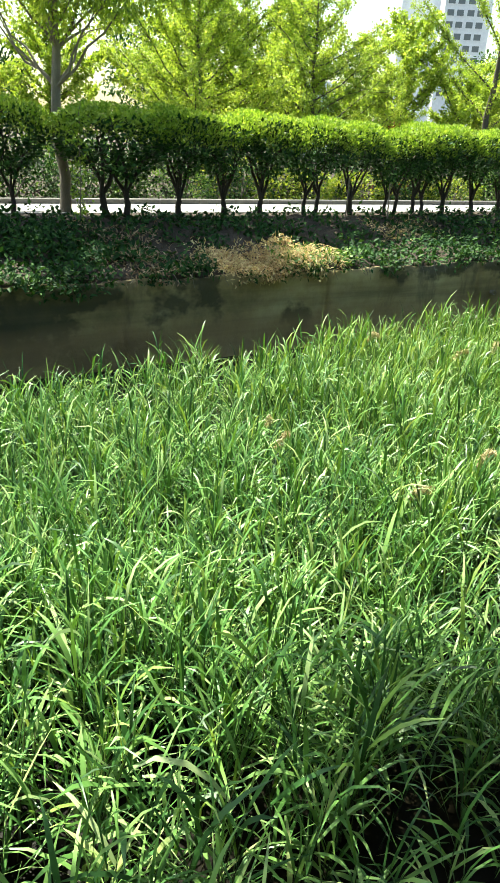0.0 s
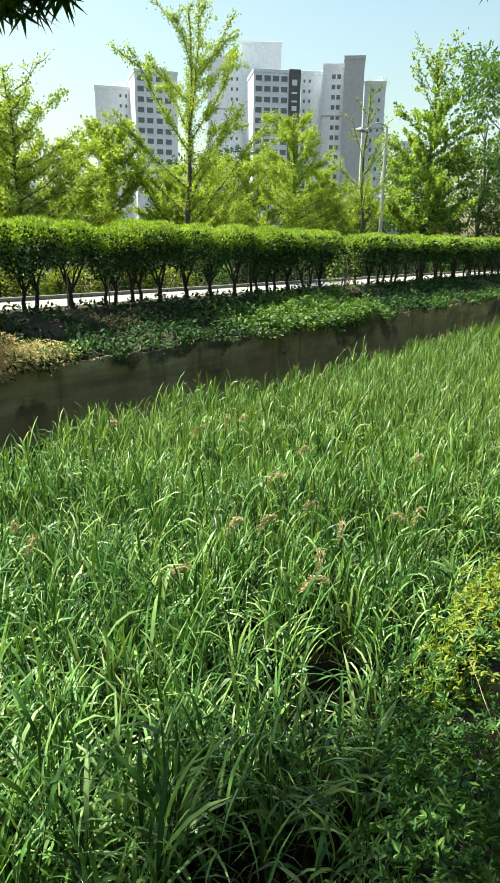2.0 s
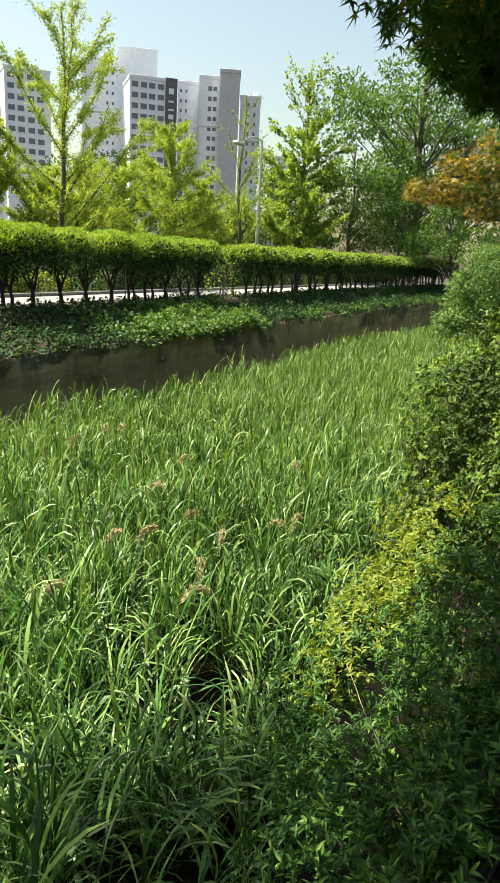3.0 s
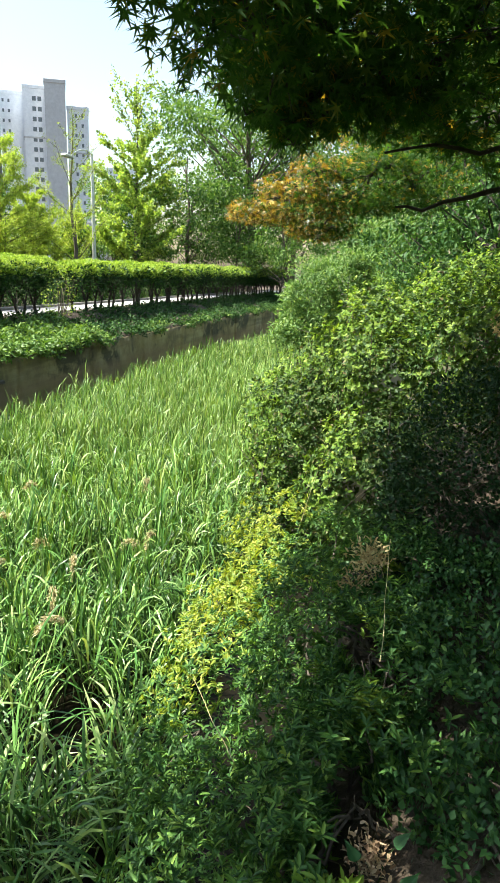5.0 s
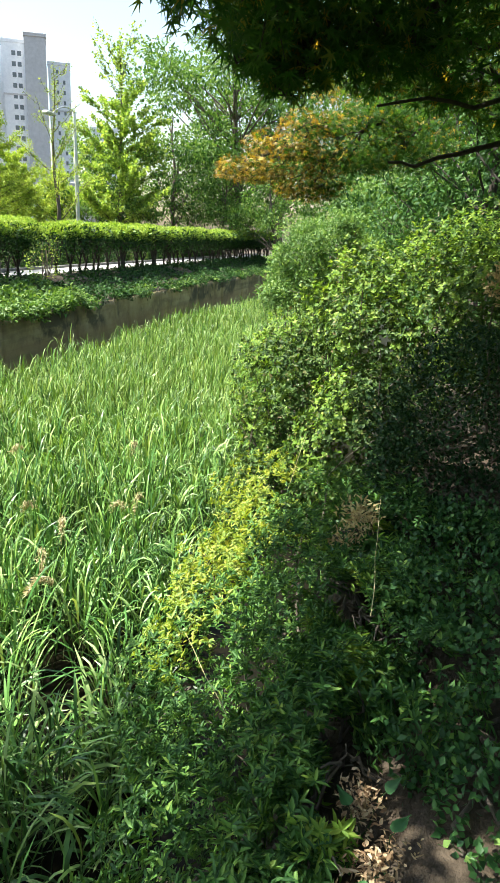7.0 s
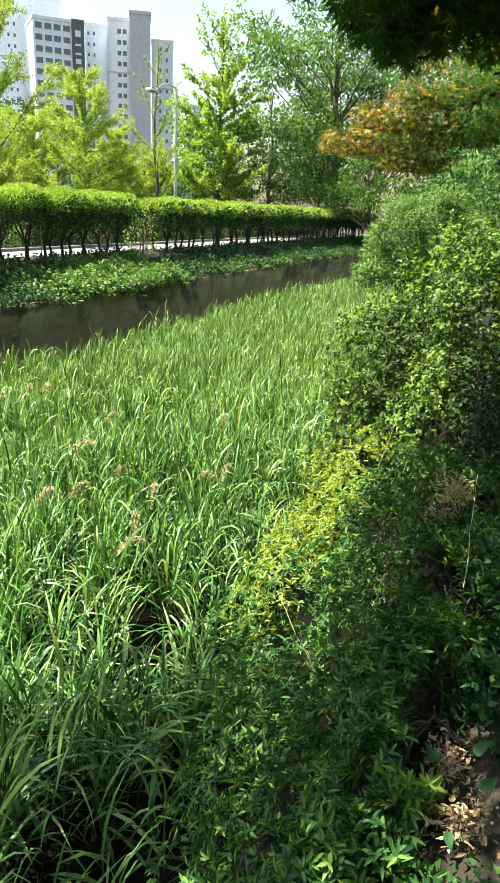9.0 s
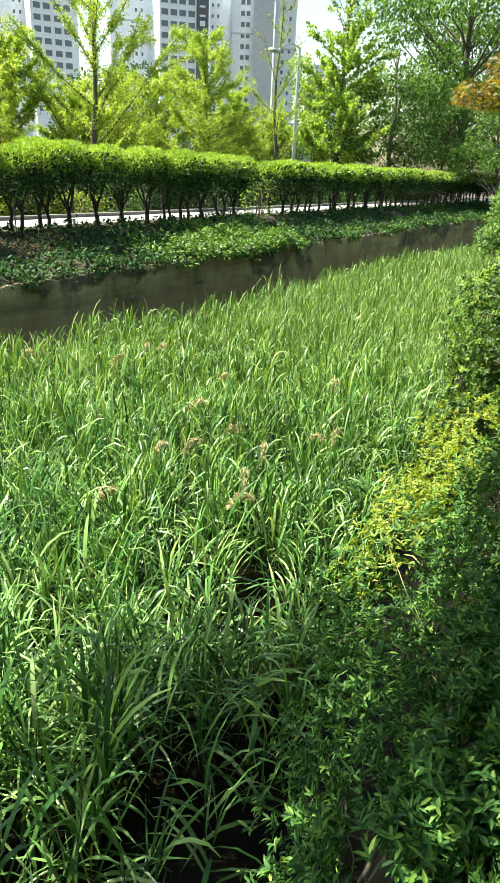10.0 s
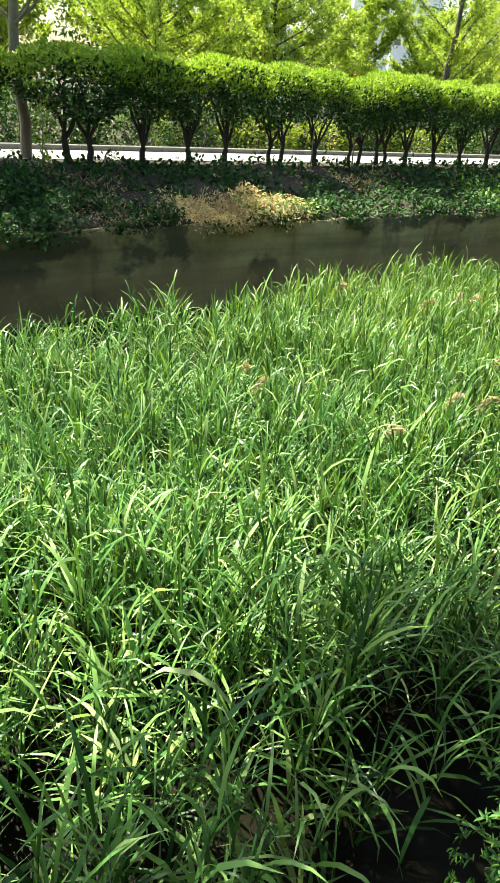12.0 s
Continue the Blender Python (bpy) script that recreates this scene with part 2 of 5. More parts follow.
# ---------------------------------------------------------------- building blocks
def big_mesh(name, V, F, mat, smooth=False):
    """A mesh from arrays of corners and of faces that all have the same number of sides."""
    me = bpy.data.meshes.new(name)
    V, F = np.asarray(V, float), np.asarray(F, int)
    me.vertices.add(len(V))
    me.vertices.foreach_set("co", V.ravel())
    k = F.shape[1]
    me.loops.add(F.size)
    me.polygons.add(len(F))
    me.polygons.foreach_set("loop_start", np.arange(0, F.size, k))
    me.loops.foreach_set("vertex_index", F.ravel())
    if smooth:
        me.polygons.foreach_set("use_smooth", np.ones(len(F), bool))
    me.update(calc_edges=True)
    me.materials.append(mat)
    return me


def part(name, me, parent=None, label=""):
    """Links a mesh as one object, under its thing where it has one."""
    ob = new(name, me)
    if parent:
        ob.parent = parent
    return tagged(ob, label)


def thing(name, at, label, category, group="", rz=0.0, s=1.0, kind=""):
    """An Empty at the base of a thing, which parents its parts."""
    ob = new(name)
    ob.empty_display_size = 0.2
    ob.matrix_basis = pose(*at, 0, 0, rz) @ Matrix.Scale(s, 4)
    return tagged(ob, label, category, group, kind)


def bm_mesh(name, bm, mat):
    me = bpy.data.meshes.new(name)
    bm.normal_update()
    bm.to_mesh(me)
    bm.free()
    me.materials.append(mat)
    return me


def box(bm, x0, x1, y0, y1, z0, z1, bevel=0.0):
    vs = [bm.verts.new((x, y, z)) for x in (x0, x1) for y in (y0, y1) for z in (z0, z1)]
    fs = [bm.faces.new([vs[i] for i in f]) for f in ((0, 1, 3, 2), (4, 6, 7, 5), (0, 4, 5, 1), (2, 3, 7, 6), (0, 2, 6, 4), (1, 5, 7, 3))]
    if bevel:
        es = list({e for f in fs for e in f.edges})
        bmesh.ops.bevel(bm, geom=es, offset=bevel, segments=1, affect="EDGES")
    return fs


def box_mesh(name, size, mat, bevel=0.0, z0=0.0):
    bm = bmesh.new()
    box(bm, -size[0] / 2, size[0] / 2, -size[1] / 2, size[1] / 2, z0, z0 + size[2], bevel)
    return bm_mesh(name, bm, mat)


def tubes(name, paths, mat, sides=6):
    """Tapered tubes along paths of (points, radii), in one mesh."""
    V, F = [], []
    for pts, rad in paths:
        pts, rad = np.asarray(pts, float), np.asarray(rad, float)
        tan = np.gradient(pts, axis=0)
        tan /= np.linalg.norm(tan, axis=1)[:, None] + 1e-9
        ref = np.array([0.31, 0.9, 0.17]) if abs(tan[0][2]) > 0.6 else np.array([0, 0, 1.0])
        a = np.cross(tan, ref)
        a /= np.linalg.norm(a, axis=1)[:, None] + 1e-9
        b = np.cross(tan, a)
        ang = np.arange(sides) * 2 * np.pi / sides
        ring = pts[:, None] + rad[:, None, None] * (np.cos(ang)[None, :, None] * a[:, None] + np.sin(ang)[None, :, None] * b[:, None])
        o = sum(len(v) for v in V)
        V.append(ring.reshape(-1, 3))
        i = np.arange(len(pts) - 1)[:, None] * sides
        j = np.arange(sides)[None]
        k = (j + 1) % sides
        F.append(o + np.stack([i + j, i + k, i + sides + k, i + sides + j], -1).reshape(-1, 4))
    return big_mesh(name, np.concatenate(V), np.concatenate(F), mat, True)


def bent(p0, p1, n, wob, rs, sag=0.0):
    """A wavering line from p0 to p1."""
    p0, p1 = np.asarray(p0, float), np.asarray(p1, float)
    s = np.linspace(0, 1, n)[:, None]
    w = np.cumsum(rs.normal(0, wob, (n, 3)), 0)
    w -= w[0] + (w[-1] - w[0]) * s
    out = p0 + (p1 - p0) * s + w
    out[:, 2] += sag * 4 * (s * (1 - s))[:, 0]
    return out


# leaf outlines: along, across, up
RHOMB = (np.array([(0, 0, 0), (0.45, -0.5, 0.08), (1, 0, -0.06), (0.45, 0.5, 0.08)]), np.array([(0, 1, 2), (0, 2, 3)]))
OVAL = (np.array([(0, 0, 0), (0.28, -0.46, 0.07), (0.68, -0.4, 0.05), (1, 0, -0.08), (0.68, 0.4, 0.05), (0.28, 0.46, 0.07)]), np.array([(0, 1, 2, 3), (0, 3, 4, 5)]))
FAN = (np.array([(0, 0, 0), (0.75, -0.6, 0.1), (1, -0.05, -0.05), (0.75, 0.6, 0.1)]), np.array([(0, 1, 2), (0, 2, 3)]))
_lobes = [(-135, 0.4), (-112, 0.17), (-90, 0.7), (-66, 0.2), (-44, 0.92), (-21, 0.25), (0, 1.0), (21, 0.25), (44, 0.92), (66, 0.2), (90, 0.7), (112, 0.17), (135, 0.4)]
MAPLE = (np.array([(0, 0, 0)] + [(r * math.cos(radians(a)), r * math.sin(radians(a)), -0.22 * r * r) for a, r in _lobes]),
         np.array([(0, i, i + 1) for i in range(1, 13)]))
_five = [(-95, 0.65), (-62, 0.2), (-40, 0.92), (-18, 0.24), (0, 1.0), (18, 0.24), (40, 0.92), (62, 0.2), (95, 0.65)]
MAPLE5 = (np.array([(0, 0, 0)] + [(r * math.cos(radians(a)), r * math.sin(radians(a)), -0.2 * r * r) for a, r in _five]),
          np.array([(0, i, i + 1) for i in range(1, 9)]))


def unit(v):
    return v / (np.linalg.norm(v, axis=-1, keepdims=True) + 1e-9)


def leaves(tpl, P, D, N, L, W):
    """Corners and faces of leaves at P that point along D, with their upper side towards N."""
    T, F = tpl
    D = unit(D)
    S = unit(np.cross(D, N))
    N = np.cross(S, D)
    L, W = np.broadcast_to(L, len(P)), np.broadcast_to(W, len(P))
    V = (P[:, None] + T[None, :, 0:1] * (L[:, None, None] * D[:, None]) + T[None, :, 1:2] * (W[:, None, None] * S[:, None])
         + T[None, :, 2:3] * (L[:, None, None] * N[:, None]))
    return V.reshape(-1, 3), (np.arange(len(P))[:, None, None] * len(T) + F[None]).reshape(-1, F.shape[1])


def leaf_mesh(name, tpl, P, D, N, L, W, mat):
    V, F = leaves(tpl, P, D, N, L, W)
    return big_mesh(name, V, F, mat)


def sphere_dirs(n, rs):
    return unit(rs.normal(size=(n, 3)))


def lumpy(d, seed, amount=0.18):
    """A bumpy factor for a direction or a place, so that no crown is a ball."""
    r = np.random.default_rng(seed)
    f = np.zeros(len(d))
    for k in range(6):
        w = r.normal(size=3) * (2 + k * 1.6)
        f += np.sin(d @ w + r.uniform(0, 6.28)) / (1 + 0.5 * k)
    return 1 + amount * f / 2.2


def mound(blobs, n, rs, seed, depth=0.25, amount=0.16, floor=None):
    """Points and outward directions in the outer layer of a union of bumpy ellipsoids (centre, radii)."""
    vol = np.array([b[1][0] * b[1][1] + b[1][1] * b[1][2] + b[1][0] * b[1][2] for b in blobs])
    cnt = (n * vol / vol.sum() * 1.25).astype(int)
    P, O = [], []
    for i, ((c, r), k) in enumerate(zip(blobs, cnt)):
        c, r = np.array(c, float), np.array(r, float)
        d = sphere_dirs(k, rs)
        f = lumpy(d, seed + i, amount) * (1 - depth * rs.random(k) ** 1.6)
        p = c + d * r * f[:, None]
        keep = np.ones(k, bool)
        for j, (c2, r2) in enumerate(blobs):
            if j != i:
                q = (p - np.array(c2)) / np.array(r2)
                keep &= (q * q).sum(1) > 0.62
        if floor is not None:
            keep &= p[:, 2] > floor
        P.append(p[keep])
        O.append(unit(d / r)[keep])
    return np.concatenate(P), np.concatenate(O)


# ---------------------------------------------------------------- ground, canal, path
WALL_Y, BED_Z, HEDGE_Y = 10.5, -2.5, 13.6


def ground_height(x, y):
    """Height of the one sheet of ground: near bank, canal bed, far bank, flat land."""
    near = np.interp(y, [0.05, 0.35, 0.65, 0.95], [0.0, -0.3, -1.9, BED_Z])
    far = np.interp(y, [10.55, 10.6, 11.6, 12.9, 13.4], [BED_Z, -0.6, -0.48, -0.07, 0.0])
    z = np.where(y < 6, near, far)
    rough = 0.05 * np.sin(x * 1.7 + y * 2.3) + 0.04 * np.sin(x * 3.9 - y * 3.1 + 1) + 0.03 * np.sin(x * 7.3 + y * 5.7)
    return z + rough * np.clip((y < 13.2) * 1.0, 0, 1) * (np.abs(y - 10.6) > 0.08)


xs = np.concatenate([[-3000, -900, -250, -80, -30], np.arange(-12, 60, 0.5), [62, 70, 90, 150, 300, 900, 3000]])
ys = np.concatenate([[-3000, -900, -250, -80, -25, -10], np.arange(-5, 0.2, 0.4), np.arange(0.25, 2.2, 0.15), np.arange(2.5, 10.4, 0.8),
                     [10.5, 10.55, 10.6, 10.8], np.arange(11, 13.6, 0.2), [13.9, 14.1, 17.1, 17.6, 20, 25, 35, 60, 120, 300, 900, 3000]])
GX, GY = np.meshgrid(xs, ys, indexing="ij")
GV = np.stack([GX, GY, ground_height(GX, GY)], -1).reshape(-1, 3)
ii, jj = np.meshgrid(np.arange(len(xs) - 1), np.arange(len(ys) - 1), indexing="ij")
a0 = ii * len(ys) + jj
GF = np.stack([a0, a0 + len(ys), a0 + len(ys) + 1, a0 + 1], -1).reshape(-1, 4)
ground = part("ground", big_mesh("ground", GV, GF, M_SOIL, True))
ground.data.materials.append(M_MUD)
# bed mud also runs up the near slope, painting its deep shade
dark_bed = (GV[GF].mean(1)[:, 1] > 0.22) & (GV[GF].mean(1)[:, 1] < 10.56)
ground.data.polygons.foreach_set("material_index", dark_bed.astype(int))
tagged(ground, "dark brown soil banks and bed of a reed-filled canal", "ground", kind="structure")

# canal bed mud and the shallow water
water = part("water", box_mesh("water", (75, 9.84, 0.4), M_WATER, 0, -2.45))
water.location = (25, 5.54, 0)
tagged(water, "shallow murky brown water between reeds and wall", "water", kind="structure")

# retaining wall, in cast bays with open joints
wall = thing("retaining_wall", (0, WALL_Y, 0), "old stained concrete retaining wall along the canal", "wall", kind="structure")
rs = np.random.default_rng(2)
for k in range(-3, 16):
    # one cast bay: a rough face, a little out of line with its neighbours
    u, v = np.meshgrid(np.linspace(0.002, 3.998, 21), np.linspace(0, 1, 12), indexing="ij")
    face = 0.018 * np.sin(u * 2.3 + k) * np.sin(v * 5 + k) + 0.01 * rs.normal(size=u.shape) + rs.normal(0, 0.012)
    top = -0.64 + 0.02 * np.sin(u * 3 + k * 1.7) + rs.normal(0, 0.012, u.shape)
    zz = (BED_Z - 0.3) + (top - (BED_Z - 0.3)) * v
    front = np.stack([u + k * 4, face, zz], -1)
    rear = np.stack([u + k * 4, 0 * u + 0.12, zz], -1)
    V = np.concatenate([front.reshape(-1, 3), rear.reshape(-1, 3)])
    q = np.arange(20)[:, None] * 12 + np.arange(11)[None]
    F = np.stack([q, q + 12, q + 13, q + 1], -1).reshape(-1, 4)
    e = np.arange(20) * 12 + 11
    lid = np.stack([e, e + 12, e + 12 + 252, e + 252], -1)
    ends = np.concatenate([np.stack([c + np.arange(11), c + np.arange(11) + 1, c + np.arange(11) + 253, c + np.arange(11) + 252], -1) for c in (0, 240)])
    part("wall_bay", big_mesh("wall_bay", V, np.concatenate([F, lid, ends]), M_WALL, False), wall)
bm = bmesh.new()
box(bm, -12, 64, 0.035, 0.11, BED_Z - 0.3, -0.75)
part("wall_core", bm_mesh("wall_core", bm, M_WALL), wall)
# drain pipes that stick out of the wall
for px, pz in ((12.5, -1.3), (15.2, -1.2)):
    ang = np.linspace(0, 2 * np.pi, 13)[:-1]
    Vp = np.array([(r * math.cos(a), y, r * math.sin(a)) for r, y in ((0.055, 0.1), (0.055, -0.09), (0.042, -0.09), (0.042, 0.08)) for a in ang])
    Fp = np.array([(r * 12 + i, r * 12 + (i + 1) % 12, (r + 1) * 12 + (i + 1) % 12, (r + 1) * 12 + i) for r in range(3) for i in range(12)])
    dp = part("drain_pipe", big_mesh("drain_pipe", Vp, Fp, M_BARKPALE, True), wall, "weathered drain pipe stub")
    dp.location = (px, 0, pz)

# pale path with slabs, kerb beyond
path = thing("path", (0, 0, 0), "pale sunlit concrete path behind the hedge", "path", kind="structure")
slab = box_mesh("slab", (2.985, 1.74, 0.12), M_ROAD, 0.006, -0.105)
for k in range(-4, 22):
    s = part("slab", slab, path)
    s.location = (k * 3 + 1.5, 14.97, 0)
kerb = thing("kerb", (0, 0, 0), "grey stone kerb edging the path", "kerb", kind="structure")
stone = box_mesh("kerb_stone", (0.985, 0.16, 0.32), M_KERB, 0.012, -0.2)
for k in range(-12, 66):
    s = part("kerb_stone", stone, kerb)
    s.location = (k + 0.5, 15.95, 0)


# ---------------------------------------------------------------- reeds
def reed_edge(x):
    """The far edge of the reed bed."""
    return np.interp(x, [-4, 1.7, 3, 4.6, 5.4, 6.6, 8.6, 10.2, 13, 16, 18.6, 21, 26, 45], [8.0, 8.0, 7.75, 7.7, 8.0, 8.35, 8.45, 8.3, 8.2, 8.4, 8.3, 8.6, 9.6, 9.9])


def reed_near(x):
    return np.interp(x, [-4, 0, 2, 5, 8, 12, 45], [0.95, 1.0, 1.3, 1.8, 2.0, 2.1, 2.4])


def reed_patch(x0, x1, per_m2, per, seg, seed, wide, long, limp, low):
    """Stalks and arching leaves of one stretch of the bed, as two meshes."""
    rs = np.random.default_rng(seed)
    cnt = int((x1 - x0) * 9.2 * per_m2)
    X, Y = rs.uniform(x0, x1, cnt), rs.uniform(1.0, 10.2, cnt)
    # most shoots grow in tufts of five or so, with dark lanes between them
    near = wide > 1.1
    tuft = rs.integers(0, max(1, cnt // (11 if near else 8)), cnt)
    in_tuft = rs.random(cnt) < (0.78 if near else 0.62)
    X = np.where(in_tuft, X[tuft] + rs.normal(0, 0.06, cnt), X)
    Y = np.where(in_tuft, Y[tuft] + rs.normal(0, 0.06, cnt), Y)
    keep = (Y < reed_edge(X) + rs.normal(0, 0.12, cnt)) & (Y > reed_near(X) + rs.normal(0, 0.1, cnt))
    # thin places near the bank, where dark water shows
    thin = np.sin(X * 1.9 + 1.0) * np.sin(Y * 2.3 + X * 0.6)
    if near:
        keep &= rs.random(cnt) > 0.36 * np.clip((3.3 - Y) / 1.3, 0, 1)
    keep &= ~((thin > 0.4) & (rs.random(cnt) < 0.5) & (Y < 3.4))
    keep &= ~((np.hypot((X - 2.3) / 1.0, (Y - 1.4) / 0.42) < 1) & (rs.random(cnt) < 0.62))
    X, Y = X[keep], Y[keep]
    n = len(X)
    swell = 0.10 * np.sin(X * 0.9 + 0.5) * np.sin(Y * 0.8) + 0.08 * np.sin(X * 2.1 + Y * 1.7)
    H = 1.20 + swell + rs.normal(0, 0.12, n) - 0.3 * np.clip((reed_near(X) + 0.8 - Y) / 0.8, 0, 1) - np.interp(X, [19, 32, 44], [0, 0.5, 0.75])
    base = np.stack([X, Y, np.full(n, BED_Z)], -1)
    gust = 0.10 * np.sin(X * 1.1 + Y * 0.7)
    lean = rs.normal(0, 0.085, (n, 2)) + np.stack([0.06 + gust, -0.05 + 0.5 * gust], -1)
    top = base + np.stack([lean[:, 0] * H, lean[:, 1] * H, H], -1)
    ang = np.arange(3) * 2 * np.pi / 3
    ring = np.stack([np.cos(ang), np.sin(ang), 0 * ang], -1)
    V = np.stack([base[:, None] + ring * 0.006, top[:, None] + ring * 0.0025], 1).reshape(-1, 3)
    f = np.array([(0, 1, 4, 3), (1, 2, 5, 4), (2, 0, 3, 5)])
    stalks = (V, (np.arange(n)[:, None, None] * 6 + f).reshape(-1, 4))
    st = np.repeat(np.arange(n), per)
    k = np.tile(np.arange(per), n)
    m = len(st)
    frac = low + (1 - low) * (k + rs.random(m) * 0.8) / per
    P = base[st] + (top - base)[st] * frac[:, None]
    az = rs.uniform(0, 6.283, n)[st] + k * np.pi * 0.92 + rs.normal(0, 0.5, m)
    L = long * (0.3 + 0.36 * rs.random(m)) * np.where(k > per - 3, 0.85, 1.0)
    W = (0.0065 + 0.0105 * rs.random(m) ** 1.7) * wide * np.interp(P[:, 1] + 0.6 * P[:, 0], [3, 5, 7], [0.84, 0.77, 0.7] if near else [1, 1, 1])
    spread = 0.5 if wide > 1.1 else 0.8
    phi = np.where(k >= per - 3, rs.uniform(spread + 0.4, 1.55, m), rs.uniform(spread, 1.35, m))
    droop = np.abs(rs.normal(limp, 0.75, m)) + 0.9 * np.clip((reed_near(P[:, 0]) + 0.9 - P[:, 1]) / 0.9, 0, 1)
    pts = np.zeros((m, seg + 1, 3))
    pts[:, 0] = P
    hx, hy = np.cos(az), np.sin(az)
    el = phi.copy()
    for s in range(seg):
        step = L / seg
        pts[:, s + 1] = pts[:, s] + np.stack([hx * np.cos(el) * step, hy * np.cos(el) * step, np.sin(el) * step], -1)
        el = el - droop / seg * (0.5 + 1.5 * s / seg)
    tw = rs.normal(0, 0.5, m)
    side = unit(np.stack([-hy, hx, tw], -1))
    wid = np.interp(np.linspace(0, 1, seg + 1), [0, 0.2, 0.45, 0.7, 0.9, 1], [0.55, 0.95, 1.0, 0.8, 0.4, 0.03])
    off = side[:, None] * (W[:, None] * wid)[:, :, None]
    V = np.stack([pts + off, pts - off], 2).reshape(-1, 3)
    f = np.array([(2 * s, 2 * s + 1, 2 * s + 3, 2 * s + 2) for s in range(seg)])
    # a yellower, backlit-looking tint is painted into more and more leaves along the bed
    backlit_tint = rs.random(m) < np.clip((P[:, 0] + P[:, 1] - 6.5) / 11, 0.12, 0.85)
    V = V.reshape(m, 2 * seg + 2, 3)
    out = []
    for pick in (~backlit_tint, backlit_tint):
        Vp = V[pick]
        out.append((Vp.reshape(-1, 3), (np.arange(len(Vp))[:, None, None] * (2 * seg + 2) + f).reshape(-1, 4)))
    return stalks, out[0], out[1]


def reed_bed():
    bed = thing("reed_bed", (0, 0, 0), "dense bed of tall fresh green reeds filling the canal", "reeds", kind="stuff")
    for row in ((-16, -6, 16, 5, 3, 7, 1.3, 1.0, 0.9, 0.4), (-6, -0.6, 64, 6, 3, 8, 1.12, 0.95, 0.95, 0.5), (-0.6, 4.5, 104, 9, 4, 3, 1.12, 0.95, 0.95, 0.52), (4.5, 10, 92, 8, 4, 4, 0.8, 0.95, 1.1, 0.5),
                (10, 20, 84, 7, 3, 5, 0.66, 0.82, 1.1, 0.58), (20, 44, 30, 6, 3, 6, 0.85, 0.8, 0.8, 0.58)):
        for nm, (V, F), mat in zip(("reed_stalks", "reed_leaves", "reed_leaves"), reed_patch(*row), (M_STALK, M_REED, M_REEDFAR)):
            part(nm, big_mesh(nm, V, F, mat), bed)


reed_bed()


def reed_plume(at, seed, lean):
    """A faded nodding seed head on its stalk."""
    rs = np.random.default_rng(seed)
    x, y, z = at
    t = thing("reed_plume", (x, y, BED_Z), "faded tan seed head nodding on a reed stalk", "reed", "reed seed heads")
    h = z - BED_Z
    s = np.linspace(0, 1, 7)
    line = np.stack([lean[0] * 0.12 * s ** 3, lean[1] * 0.12 * s ** 3, h * s], -1)
    part("stalk", tubes("stalk", [(line, 0.006 - 0.004 * s)], M_STALK, 5), t)
    n = 190
    u = rs.random(n)
    droop = np.array([lean[0], lean[1], 0.0])
    spine = line[-1] + np.outer(u * 0.2, droop) + np.stack([0 * u, 0 * u, 0.05 * np.sin(u * 3.0) - 0.10 * u * u], -1)
    P = spine + rs.normal(0, 0.013, (n, 3))
    D = droop + rs.normal(0, 0.45, (n, 3)) + np.array([0, 0, -0.5])
    part("seed_head", leaf_mesh("seed_head", RHOMB, P, D, sphere_dirs(n, rs), rs.uniform(0.035, 0.07, n), rs.uniform(0.004, 0.009, n), M_PLUME), t)


for i, (px, py) in enumerate([(3.93, 3.61), (3.52, 5.05), (3.56, 5.44), (5.02, 3.92), (5.28, 3.7), (5.85, 3.57), (5.56, 3.07), (4.47, 2.63), (6.38, 4.4), (8.2, 6.65), (8.33, 6.42),
                              (6.8, 7.68), (6.4, 2.65), (6.14, 2.74), (8.15, 3.45), (7.42, 6.5), (7.51, 4.74), (4.9, 2.9)]):
    a = 2.4 + 1.3 * math.sin(i * 2.3)
    reed_plume((px - 0.2 * math.cos(a), py - 0.2 * math.sin(a), -1.04), 40 + i, (math.cos(a), math.sin(a)))


